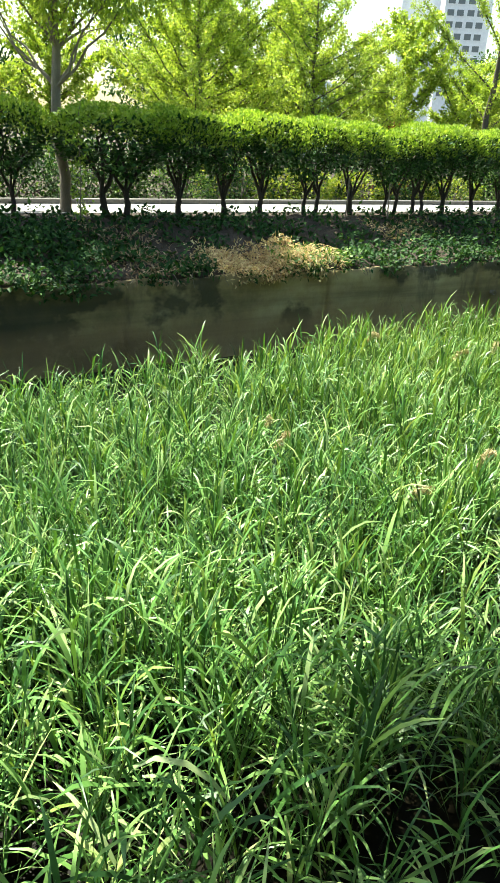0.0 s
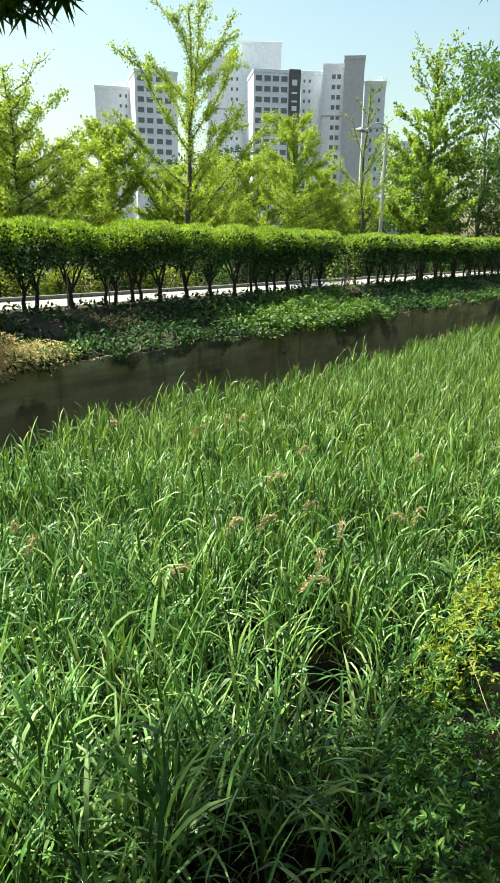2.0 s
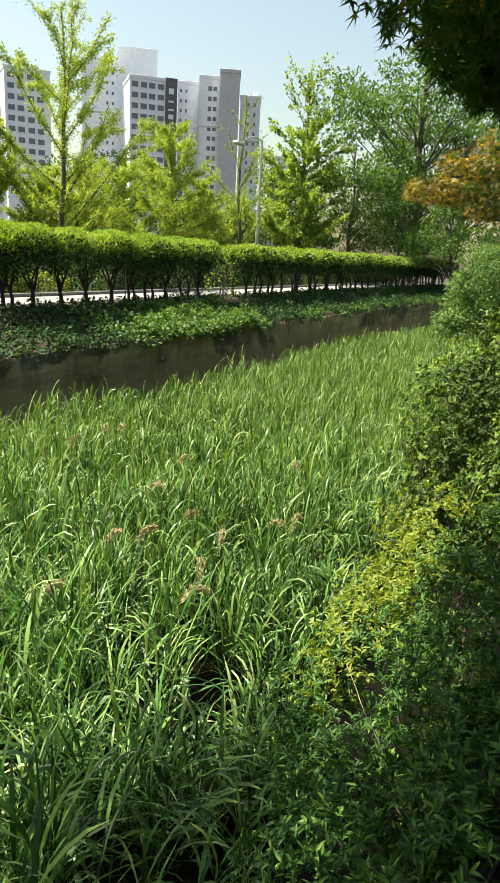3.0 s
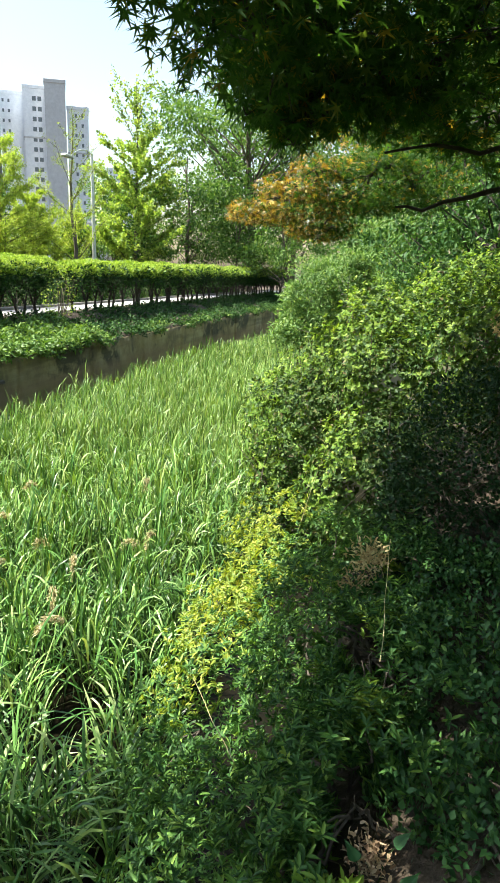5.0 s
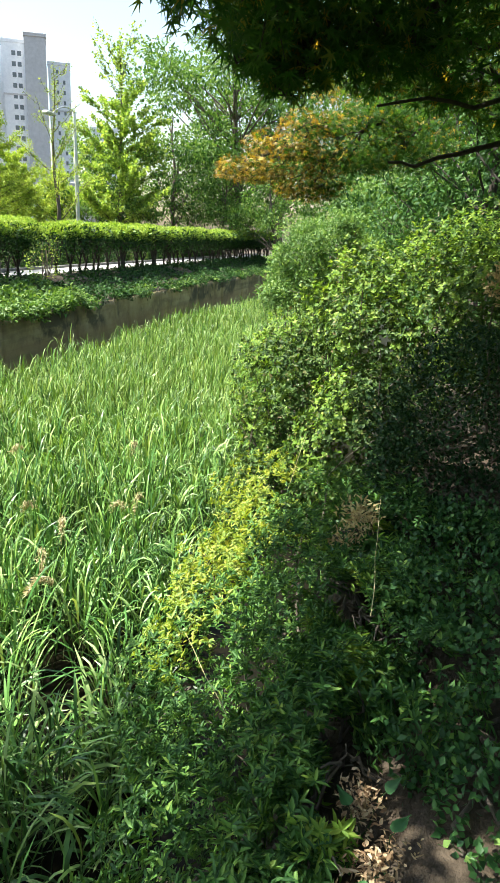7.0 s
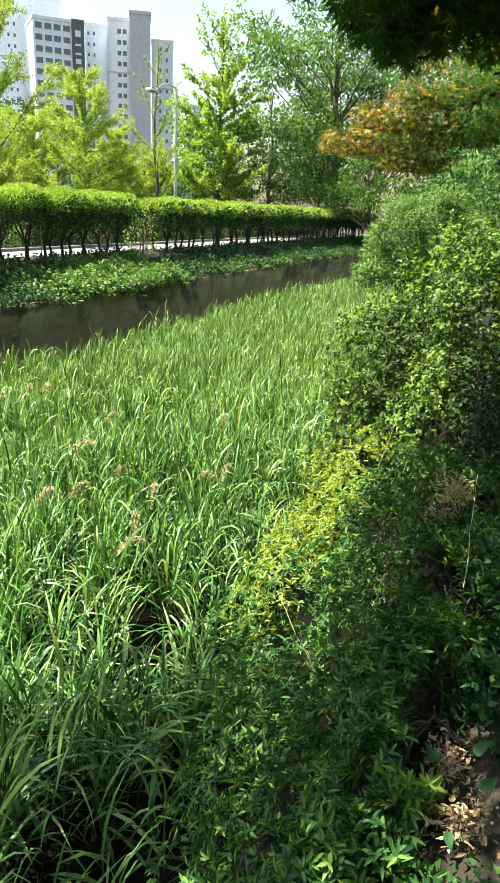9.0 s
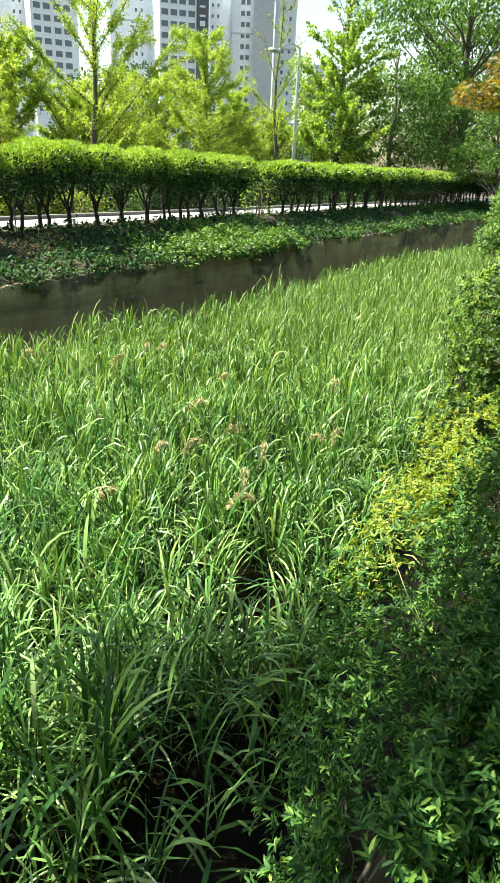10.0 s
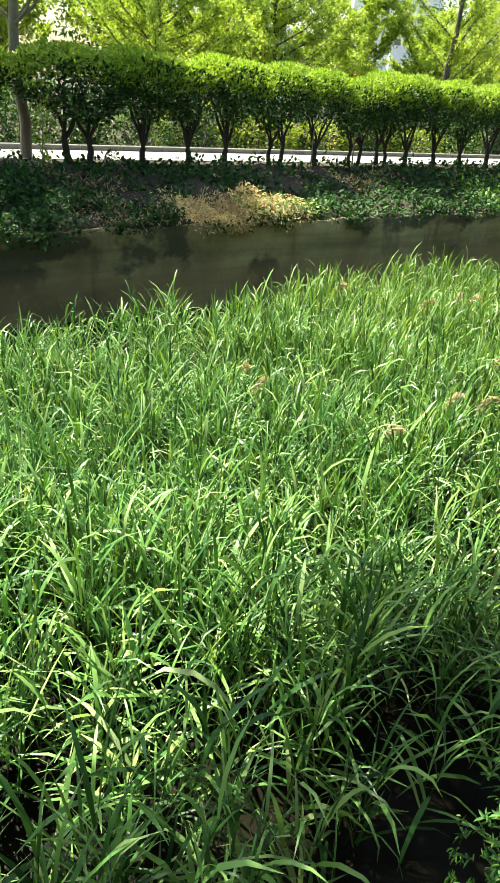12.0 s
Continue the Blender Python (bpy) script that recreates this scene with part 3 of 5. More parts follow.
# ---------------------------------------------------------------- hedge row on the far bank
def hedge_shrub_meshes(seed, width, thick=1.0):
    rs = np.random.default_rng(seed)
    stems = []
    # one or two short trunks that fork low into spreading limbs
    for k in range(1 + seed % 2):
        bx = 0.0 if seed % 2 == 0 else (-0.11, 0.11)[k]
        b = np.array([bx, rs.normal(0, 0.04), -0.12])
        f = np.array([bx * 1.4 + rs.normal(0, 0.04), rs.normal(0, 0.05), rs.uniform(0.28, 0.42)])
        one = [(bent(b, f, 5, 0.012, rs), np.linspace(0.07, 0.052, 5) * (1.0 if seed % 2 == 0 else 0.8))]
        for q in range(5 if seed % 2 == 0 else 3):
            an = q * 6.283 / (5 if seed % 2 == 0 else 3) + rs.normal(0, 0.3)
            r = rs.uniform(0.25, 0.55) * width / 1.3
            e = f + np.array([math.cos(an) * r, math.sin(an) * r * 0.7, rs.uniform(0.85, 1.2)])
            main = bent(f, e, 6, 0.03, rs)
            one.append((main, np.linspace(rs.uniform(0.026, 0.04), 0.012, 6)))
            for u in range(2):
                s0 = main[rs.integers(2, 5)]
                one.append((bent(s0, s0 + np.array([rs.normal(0, 0.22), rs.normal(0, 0.18), rs.uniform(0.25, 0.5)]), 4, 0.02, rs), np.linspace(0.014, 0.006, 4)))
        stems.append(tubes("stem", one, M_BARKDARK, 5))
    w, d = width / 2, 0.62
    blobs = [((rs.normal(0, 0.05), 0, 1.36), (w * 1.15, d * 1.02, 0.46)), ((-w * 0.5, 0.0, 1.22), (w * 0.6, d * 0.95, 0.58)), ((w * 0.5, 0.05, 1.22), (w * 0.6, d * 0.95, 0.56)),
             ((rs.normal(0, 0.1), -0.05, 1.0), (w * 0.72, d * 0.8, 0.5))]
    P, O = mound(blobs, int(5600 * thick), rs, seed, 0.75, 0.2)
    # the crown narrows to the stems below and meets its neighbours only above
    low = 0.76 + rs.uniform(-0.2, 0.16) + 0.45 * np.clip(np.abs(P[:, 0]) / w, 0, 1.2) ** 1.6 + 0.1 * np.sin(P[:, 0] * 6 + seed) + rs.normal(0, 0.06, len(P))
    keep = (P[:, 2] < 1.66) & (P[:, 2] > low)
    P, O = P[keep], O[keep]
    n = len(P)
    big = 1.0 / math.sqrt(thick)
    D = O + rs.normal(0, 0.6, (n, 3)) + np.array([0, 0, 0.25])
    N = np.array([0, 0, 1.0]) + O * 0.5 + rs.normal(0, 0.5, (n, 3))
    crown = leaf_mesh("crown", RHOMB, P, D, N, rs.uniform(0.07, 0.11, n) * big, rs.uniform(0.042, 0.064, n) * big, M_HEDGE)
    # fresh shoots on the clipped top and its shoulders, tinted brighter as if sunlit
    m = int(3400 * thick)
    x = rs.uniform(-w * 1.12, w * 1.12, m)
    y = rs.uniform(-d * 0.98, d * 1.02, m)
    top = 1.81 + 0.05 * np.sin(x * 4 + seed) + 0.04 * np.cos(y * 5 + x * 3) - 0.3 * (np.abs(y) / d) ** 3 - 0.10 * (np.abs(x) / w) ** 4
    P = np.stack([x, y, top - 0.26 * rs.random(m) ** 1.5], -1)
    D = np.stack([rs.normal(0, 0.5, m) + 0.5 * x, rs.normal(0, 0.5, m) + 0.9 * y, rs.uniform(0.2, 1.2, m)], -1)
    N = rs.normal(0, 0.7, (m, 3)) + np.array([0, 0, 0.8])
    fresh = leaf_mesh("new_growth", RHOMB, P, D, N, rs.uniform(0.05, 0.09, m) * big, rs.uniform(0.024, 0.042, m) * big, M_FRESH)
    return stems, crown, fresh


hedge_kinds = []
for k in range(8):
    hedge_kinds.append(hedge_shrub_meshes(100 + k, (1.25, 1.45, 1.1, 1.35, 1.2)[k % 5], 1.0 if k < 5 else 0.36))
rs = np.random.default_rng(5)
first = {}
HEDGE_X = [-3.1, -2.0, -1.0, 0.1, 1.1, 2.0, 3.0, 5.05, 6.35, 7.36, 8.31, 9.58, 10.78, 11.82, 12.84, 13.5, 14.65, 15.76, 16.8, 17.76, 18.7, 19.6, 20.8, 21.7, 24.3, 25.4, 26.4]
while HEDGE_X[-1] < 60:
    HEDGE_X.append(HEDGE_X[-1] + rs.uniform(0.85, 1.2))
for hx in HEDGE_X:
    k = int(rs.integers(0, 5)) if hx < 22 else int(rs.integers(5, 8))
    m = pose(hx, HEDGE_Y - 0.1 + rs.normal(0, 0.06), 0.0, 0, 0, rs.choice([0, 180]) + rs.normal(0, 8)) @ Matrix.Scale(rs.uniform(1.0, 1.1), 4)
    if hx == 5.05:
        m = m @ Matrix.Diagonal((1.5, 1.1, 1.03, 1))
    if k in first:
        sh = copy_thing(first[k], m)
        sh.matrix_basis = m
    else:
        sh = thing("hedge_shrub", (0, 0, 0), "clipped privet shrub with bare stems and a flat fresh green top", "shrub", "clipped shrubs of the hedge row")
        sh.matrix_basis = m
        for me in hedge_kinds[k][0]:
            part("stem", me, sh)
        part("crown", hedge_kinds[k][1], sh)
        part("new_growth", hedge_kinds[k][2], sh, "bright yellow-green young shoots tinted as if sunlit")
        first[k] = sh


# ---------------------------------------------------------------- trees
def ginkgo_meshes(seed, height, spread, dense=1.0, bare_top=0.0, limbs=34, rise=(0.5, 1.1), leaf=0.07, tufts_per_m=160, shoots=0.0, mat=None):
    """Upright leader, rising limbs, and fan leaves in tufts along them."""
    rs = np.random.default_rng(seed)
    lead = bent((0, 0, -0.1), (rs.normal(0, 0.25), rs.normal(0, 0.25), height), 12, 0.05, rs)
    paths = [(lead, np.linspace(0.11 * height / 8, 0.015, 12))]
    tufts = []
    nb = limbs
    for k in range(nb):
        f = 0.10 + 0.84 * (k + rs.random()) / nb
        j = f * 11
        b = lead[int(j)] + (lead[min(int(j) + 1, 11)] - lead[int(j)]) * (j - int(j))
        a = k * 2.4 + rs.normal(0, 0.4)
        ln = spread * (1.15 - f) ** 0.7 * rs.uniform(0.6, 1.1)
        up = rs.uniform(*rise) * (1 + shoots * (f > 0.72))
        e = b + np.array([math.cos(a) * ln, math.sin(a) * ln, ln * up])
        ln_pts = bent(b, e, 7, 0.05, rs, -0.05 * ln)
        paths.append((ln_pts, np.linspace(0.045 * (1.2 - f), 0.008, 7)))
        tufts.append((ln_pts, f))
        for q in range(3):
            s0 = ln_pts[rs.integers(2, 6)]
            aa = a + rs.normal(0, 0.9)
            l2 = ln * rs.uniform(0.25, 0.5)
            sub = bent(s0, s0 + np.array([math.cos(aa) * l2, math.sin(aa) * l2, l2 * rs.uniform(0.1, 0.9)]), 5, 0.03, rs)
            paths.append((sub, np.linspace(0.014, 0.005, 5)))
            tufts.append((sub, f))
    tufts.append((lead[5:], 0.5))
    P = []
    for pts, f in tufts:
        length = np.linalg.norm(np.diff(pts, axis=0), axis=1).sum()
        c = int(length * tufts_per_m * dense * (0.25 if f > 1 - bare_top else 1.0))
        s = rs.random(c) * (len(pts) - 1.001)
        q = pts[s.astype(int)] + (pts[s.astype(int) + 1] - pts[s.astype(int)]) * (s % 1)[:, None]
        P.append(q + rs.normal(0, 0.085, (c, 3)))
    P = np.concatenate(P)
    n = len(P)
    D = rs.normal(0, 0.7, (n, 3)) + np.array([0, 0, 0.35])
    N = rs.normal(0, 0.6, (n, 3)) + np.array([0, 0, 0.7])
    return tubes("trunk", paths, M_BARK, 6), leaf_mesh("crown", FAN, P, D, N, rs.uniform(0.75, 1.3, n) * leaf, rs.uniform(0.6, 1.1, n) * leaf, mat or M_GINKGO)


def broad_meshes(seed, height, blobs_n, radius, mat, leaf=0.12, n=9000, low=0.3, bark=M_BARK, wide=0.55, clump=(0.22, 0.4)):
    """A broad-leaved tree: forked trunk, limbs to leafy clumps with gaps between them."""
    rs = np.random.default_rng(seed)
    lead = bent((0, 0, -0.15), (rs.normal(0, 0.3), rs.normal(0, 0.3), height * 0.86), 10, 0.07, rs)
    paths = [(lead, np.linspace(0.016 * height, 0.004 * height, 10))]
    blobs = []
    for k in range(blobs_n):
        a = k * 2.4 + rs.normal(0, 0.4)
        r = radius * math.sqrt(rs.random())
        z = height * (low + 0.08 + (0.92 - low) * rs.random() * (1 - 0.55 * (r / radius) ** 2))
        c = np.array([math.cos(a) * r, math.sin(a) * r, z])
        s = radius * rs.uniform(*clump)
        blobs.append((c, (s * 1.15, s * 1.15, s * wide * 1.3)))
        j = int(np.clip((z - 0.7 * r) / (height * 0.86) * 9, max(1, 9 * low * 0.8), 9))
        paths.append((bent(lead[j], c, 7, 0.09, rs), np.linspace(0.0042 * height, 0.003, 7)))
    P, O = mound(blobs, n, rs, seed, 0.7, 0.3)
    k = len(P)
    D = O * 0.7 + rs.normal(0, 0.6, (k, 3)) + np.array([0, 0, -0.2])
    N = np.array([0, 0, 1.0]) + rs.normal(0, 0.6, (k, 3))
    return tubes("trunk", paths, bark, 7), leaf_mesh("crown", RHOMB, P, D, N, rs.uniform(0.7, 1.3, k) * leaf, rs.uniform(0.35, 0.6, k) * leaf, mat)


def plant(name, meshes, at, label, category, group, rz=0.0, s=1.0, parts=("trunk", "crown")):
    t = thing(name, at, label, category, group, rz, s)
    for nm, me in zip(parts, meshes):
        part(nm, me, t)
    return t


gk = [ginkgo_meshes(200, 10.4, 4.4, 1.25, 0.2, 21, (0.85, 1.4)), ginkgo_meshes(201, 7.4, 3.4, 1.35), ginkgo_meshes(202, 6.8, 3.2, 0.95, 0.2, 32), ginkgo_meshes(203, 10.5, 2.6, 0.6, 0.5, 16, (0.8, 1.4)),
      ginkgo_meshes(204, 7.2, 3.3, 1.5, 0.0, 34, (0.5, 1.1), 0.125, 58), ginkgo_meshes(205, 6.6, 3.2, 1.5, 0.1, 32, (0.5, 1.1), 0.125, 58)]
GL = "young ginkgo tree with bright yellow-green leaves"
grove = [(1, 13.4, 23.6, 0.98, 45), (0, 22.9, 21, 1.0, 20), (1, 31.2, 21, 1.05, 80), (2, 15.0, 21, 1.0, 150), (1, 10.9, 21.5, 0.9, 220), (3, 39.0, 21.5, 1.0, 10), (2, 27.3, 23.5, 0.8, 40), (1, 19.0, 24, 0.72, 310)]
rs = np.random.default_rng(12)
for k in range(13):
    grove.append((int(rs.choice([4, 5])), -5 + k * 4.4 + rs.normal(0, 0.5), 26 + rs.normal(0, 0.8), rs.uniform(0.72, 0.92), rs.uniform(0, 360)))
for k, x, y, s, r in grove:
    plant("ginkgo_tree", gk[k], (x, y, 0), GL, "tree", "ginkgo trees beyond the path", r, s)
spire = ginkgo_meshes(210, 13.4, 4.0, 1.15, 0.3, 54, (0.4, 0.9), 0.16, 58, 1.3, M_SPIRE)
plant("conical_tree", spire, (46.5, 21, 0), "tall pointed tree with bare leading shoots", "tree", "", 60)

street = broad_meshes(220, 7.4, 34, 2.05, M_GINKGO, 0.1, 36000, 0.42, M_BARKPALE, 0.9, (0.18, 0.34))
plant("street_tree", street, (4.25, 14.25, 0), "leafy street tree with a pale trunk beside the hedge", "tree", "")

bt = [broad_meshes(230, 11, 40, 4.2, M_MID, 0.28, 6300, 0.14, M_BARK, 0.5, (0.16, 0.32)), broad_meshes(231, 9, 36, 3.6, M_MID, 0.26, 5500, 0.12, M_BARK, 0.5, (0.16, 0.32)),
      broad_meshes(232, 14, 62, 5.2, M_MID, 0.22, 11000, 0.25, M_BARK, 0.4, (0.11, 0.22)), broad_meshes(233, 7, 22, 3.0, M_PALE, 0.2, 5000, 0.1)]
DG = "dark green broad-leaved tree"
for k, x, y, s, r in ((0, 50, 18.5, 1.0, 0), (1, 52, 24, 0.9, 40), (0, 61, 17, 1.2, 90), (2, 58, 16.0, 1.55, 20), (0, 70, 8, 1.2, 140), (1, 51, 25, 1.0, 200), (1, 49, 10.5, 0.85, 0), (1, 60, 4, 1.2, 70),
                      (0, 48, -2, 1.1, 10), (1, 38, 1.0, 1.0, 300), (2, 32, -4, 1.0, 130), (2, 64, 13.5, 1.35, 60), (1, 52, 15.6, 0.9, 160)):
    plant("broadleaf_tree", bt[k], (x, y, 0), DG if k < 2 else "pale green airy broad-leaved tree", "tree", "trees at the end of the canal", r, s)
backing = [broad_meshes(236, 11, 34, 4.2, M_GREEN, 0.36, 4000, 0.14, M_BARK, 0.5, (0.18, 0.34)), broad_meshes(237, 9, 30, 3.6, M_GREEN, 0.33, 3600, 0.12, M_BARK, 0.5, (0.18, 0.34))]
for k, x, y, s, r in ((0, 40, 34, 0.8, 0), (1, 28, 36, 0.75, 100), (0, 17, 38, 0.75, 50), (1, 6, 36, 0.9, 10), (0, -6, 36, 0.9, 70), (1, 52, 36, 0.9, 40), (0, -16, 24, 1.0, 0)):
    plant("broadleaf_tree", backing[k], (x, y, 0), DG, "tree", "trees behind the ginkgos", r, s)

# unseen woods added behind the camera's path to hold back sky light
wood = [broad_meshes(234, 11, 26, 4.2, M_GREEN, 0.5, 2600, 0.14), broad_meshes(235, 9, 22, 3.6, M_GREEN, 0.45, 2400, 0.12)]
for k, x, y, s, r in ((0, -9, -7, 0.9, 0), (1, -3, -9, 1.0, 80), (0, 4, -8, 0.95, 30), (1, 10, -10, 1.1, 200), (0, -14, -1, 1.0, 120), (1, -5, -5, 0.85, 250), (0, 18, -10, 1.0, 60), (1, 1, -5.5, 0.8, 10)):
    plant("sky_screen_tree", wood[k], (x, y, 0), DG, "tree", "trees of the near wood", r, s)


# low clipped shrubs beyond the path
def low_shrub_meshes(seed, mat, w, h, n=2200, leaf=0.1):
    rs = np.random.default_rng(seed)
    P, O = mound([((0, 0, h * 0.35), (w, 0.6, h * 0.65)), ((w * 0.5, 0.1, h * 0.3), (w * 0.6, 0.5, h * 0.6)), ((-w * 0.5, 0, h * 0.3), (w * 0.6, 0.55, h * 0.55))], n, rs, seed, 0.4, 0.15, 0.02)
    k = len(P)
    stems = [(bent((rs.normal(0, 0.1), rs.normal(0, 0.1), -0.1), (rs.normal(0, w * 0.5), rs.normal(0, 0.25), h * 0.7), 5, 0.02, rs), np.linspace(0.02, 0.006, 5)) for q in range(7)]
    return tubes("branchwork", stems, M_BARK, 5), leaf_mesh("foliage", RHOMB, P, O + rs.normal(0, 0.6, (k, 3)), np.array([0, 0, 1.0]) + rs.normal(0, 0.5, (k, 3)),
                                                       rs.uniform(0.7, 1.3, k) * leaf, rs.uniform(0.4, 0.6, k) * leaf, mat)


plant("young_shrub", low_shrub_meshes(244, M_FRESH, 0.32, 1.75, 800, 0.08), (22.95, 13.3, 0), "thin pale green young shrub filling a gap in the hedge", "shrub", "", 30, 1.0, ("branchwork", "foliage"))
ls = [low_shrub_meshes(240, M_YELLOW, 1.1, 0.85), low_shrub_meshes(241, M_NETTLE, 1.3, 1.0), low_shrub_meshes(242, M_COVER, 1.4, 1.1)]
rs = np.random.default_rng(9)
plant("red_leaved_shrub", low_shrub_meshes(243, M_RED, 0.7, 2.1, 1500), (16.6, 18.9, 0), "reddish-leaved shrub behind the path", "shrub", "", 0, 1.0, ("branchwork", "foliage"))
for k in range(64):
    v = int(rs.choice([1, 2, 2, 2, 2]))
    if k in (15, 16, 18, 21, 22):
        v = 0
    row = k % 2
    plant("low_shrub", ls[v], (-4 + k * 0.98 + rs.normal(0, 0.2), 17.0 + row * 0.9 + rs.normal(0, 0.12), 0), ("golden-leaved low clipped shrub", "fresh green low clipped shrub", "dark green low clipped shrub")[v],
          "shrub", "low shrubs beyond the kerb", rs.uniform(-20, 20), rs.uniform(0.85, 1.15) * (1.0 + 0.25 * row), ("branchwork", "foliage"))


# ---------------------------------------------------------------- far bank plants
def bank_cover(name, label, n, x0, x1, y0, y1, mat, leaf, tall, seed, hang=0.0, keep_fn=None, tpl=RHOMB, narrow=0.6):
    rs = np.random.default_rng(seed)
    x, y = rs.uniform(x0, x1, n), rs.uniform(y0, y1, n)
    if keep_fn is not None:
        k = keep_fn(x, y, rs)
        x, y = x[k], y[k]
    n = len(x)
    lump = np.clip(0.45 + 0.4 * np.sin(x * 2.1 + 1.3 * np.sin(y * 2)) * np.sin(y * 2.7 + x) + 0.35 * np.sin(x * 5.3 + y * 3.1) * np.sin(y * 6.1 - x * 1.9), 0, 1.3)
    z = ground_height(x, np.maximum(y, 10.76)) + tall * (0.2 + 0.8 * lump) * rs.random(n)
    z = np.where(y < 10.5, z - hang * rs.random(n), z)
    P = np.stack([x, y, z], -1)
    D = rs.normal(0, 0.8, (n, 3)) + np.array([0, -0.5, -0.1])
    N = rs.normal(0, 0.45, (n, 3)) + np.array([0, -0.35, 1.0])
    ob = part(name, leaf_mesh(name, tpl, P, D, N, rs.uniform(0.7, 1.4, n) * leaf, rs.uniform(0.7, 1.2, n) * leaf * narrow, mat))
    return tagged(ob, label, "plants", kind="stuff")


bank_cover("ground_cover", "dark green creeping leaves covering the far bank", 46000, -4, 56, 10.5, 13.4, M_COVER, 0.115, 0.3, 301, 0.1,
           lambda x, y, r: (np.sin(x * 0.9 + 2) * np.sin(y * 1.8 + x * 0.4) + 0.5 * np.sin(x * 3.1 + y * 2.2) > -0.75 + 0.3 * r.random(len(x))) & ~((x > 5.6) & (x < 8.6) & (y < 11.5)))
bank_cover("ground_cover", "dark trailing leaves hanging in clumps over the wall", 15000, -4, 56, 10.4, 10.72, M_COVER, 0.085, 0.12, 307, 0.16,
           lambda x, y, r: np.sin(x * 1.1) + np.sin(x * 2.7 + 1) + 0.7 * np.sin(x * 6.1) > 1.6 * r.random(len(x)) - 1.2)
bank_cover("ground_cover", "tall dark weeds and broad leaves at the bank edge", 9000, -3, 4.6, 10.3, 12.6, M_COVER, 0.09, 0.42, 308, 0.25, lambda x, y, r: np.sin(x * 2.3) + np.sin(y * 3 + x) > -0.3, OVAL, 0.55)
bank_cover("bank_weeds", "sunlit leafy weeds spilling over the wall", 15000, 13.6, 21.3, 10.3, 12.5, M_NETTLE, 0.115, 0.5, 302, 0.22,
           lambda x, y, r: r.random(len(x)) < np.clip((x - 13.4) / 2.4 - 0.35 * (y - 10.4), 0.1, 1) * np.where(np.sin(x * 4.1 + y) * np.sin(y * 5 + x * 1.3) > -0.5, 1, 0.25), OVAL, 0.5)
bank_cover("bank_weeds", "fresh weeds along the top of the wall", 6500, 23, 46, 10.4, 11.2, M_NETTLE, 0.1, 0.2, 303, 0.12, lambda x, y, r: np.sin(x * 1.3) + np.sin(x * 0.47) > 0.1, OVAL, 0.5)
bank_cover("dry_grass", "bleached dry grass and yellowing leaves on the bank", 9500, 5.4, 8.6, 10.35, 11.5, M_DRY, 0.09, 0.4, 304, 0.18, lambda x, y, r: r.random(len(x)) < 1 - np.abs(x - 6.9) / 1.6, RHOMB, 0.3)
bank_cover("bank_weeds", "yellow-green young leaves among the dry grass", 900, 7.0, 8.7, 10.4, 11.3, M_NETTLE, 0.08, 0.36, 311, 0.15, None, OVAL, 0.5)
bank_cover("dry_grass", "withered brown stalks and leaves on the bank", 3400, 3.6, 5.6, 10.35, 12.8, M_LITTER, 0.085, 0.3, 305, 0.2, lambda x, y, r: r.random(len(x)) < 0.8 - np.abs(x - 4.6) / 1.3, RHOMB, 0.3)
bank_cover("dry_grass", "thin withered stalks on the bank", 700, 10.4, 12.6, 11.8, 12.9, M_DRY, 0.09, 0.22, 306, 0, None, RHOMB, 0.3)


def hanging_roots():
    rs = np.random.default_rng(310)
    paths = []
    for k in range(150):
        x = rs.uniform(14, 21.2) if k < 90 else rs.uniform(2, 44)
        a = np.array([x, 10.46, -0.55])
        b = a + np.array([rs.normal(0, 0.12), -0.04 - 0.08 * rs.random(), -rs.uniform(0.06, 0.3)])
        paths.append((bent(a, b, 4, 0.015, rs), np.linspace(0.007, 0.003, 4)))
    return tubes("hanging_roots", paths, M_BARKPALE, 4)


tagged(part("hanging_roots", hanging_roots()), "pale bare roots and runners hanging over the wall", "roots", kind="stuff")


# climbing stem in front of the hedge
def climber():
    rs = np.random.default_rng(320)
    t = thing("climbing_plant", (4.15, 13.0, 0), "thin climber with pale leaves reaching the hedge top", "climber", "")
    p = bent((0, 0, -0.2), (0.1, 0.0, 2.0), 9, 0.03, rs)
    part("stem", tubes("stem", [(p, np.linspace(0.014, 0.006, 9))], M_BARKPALE, 5), t)
    s = rs.random(420) * 7.99
    q = p[s.astype(int)] + rs.normal(0, 0.09, (420, 3)) + np.array([0, 0, 0.1])
    part("foliage", leaf_mesh("foliage", RHOMB, q, rs.normal(0, 1, (420, 3)), sphere_dirs(420, rs), rs.uniform(0.05, 0.1, 420), rs.uniform(0.03, 0.06, 420), M_FRESH), t)


climber()


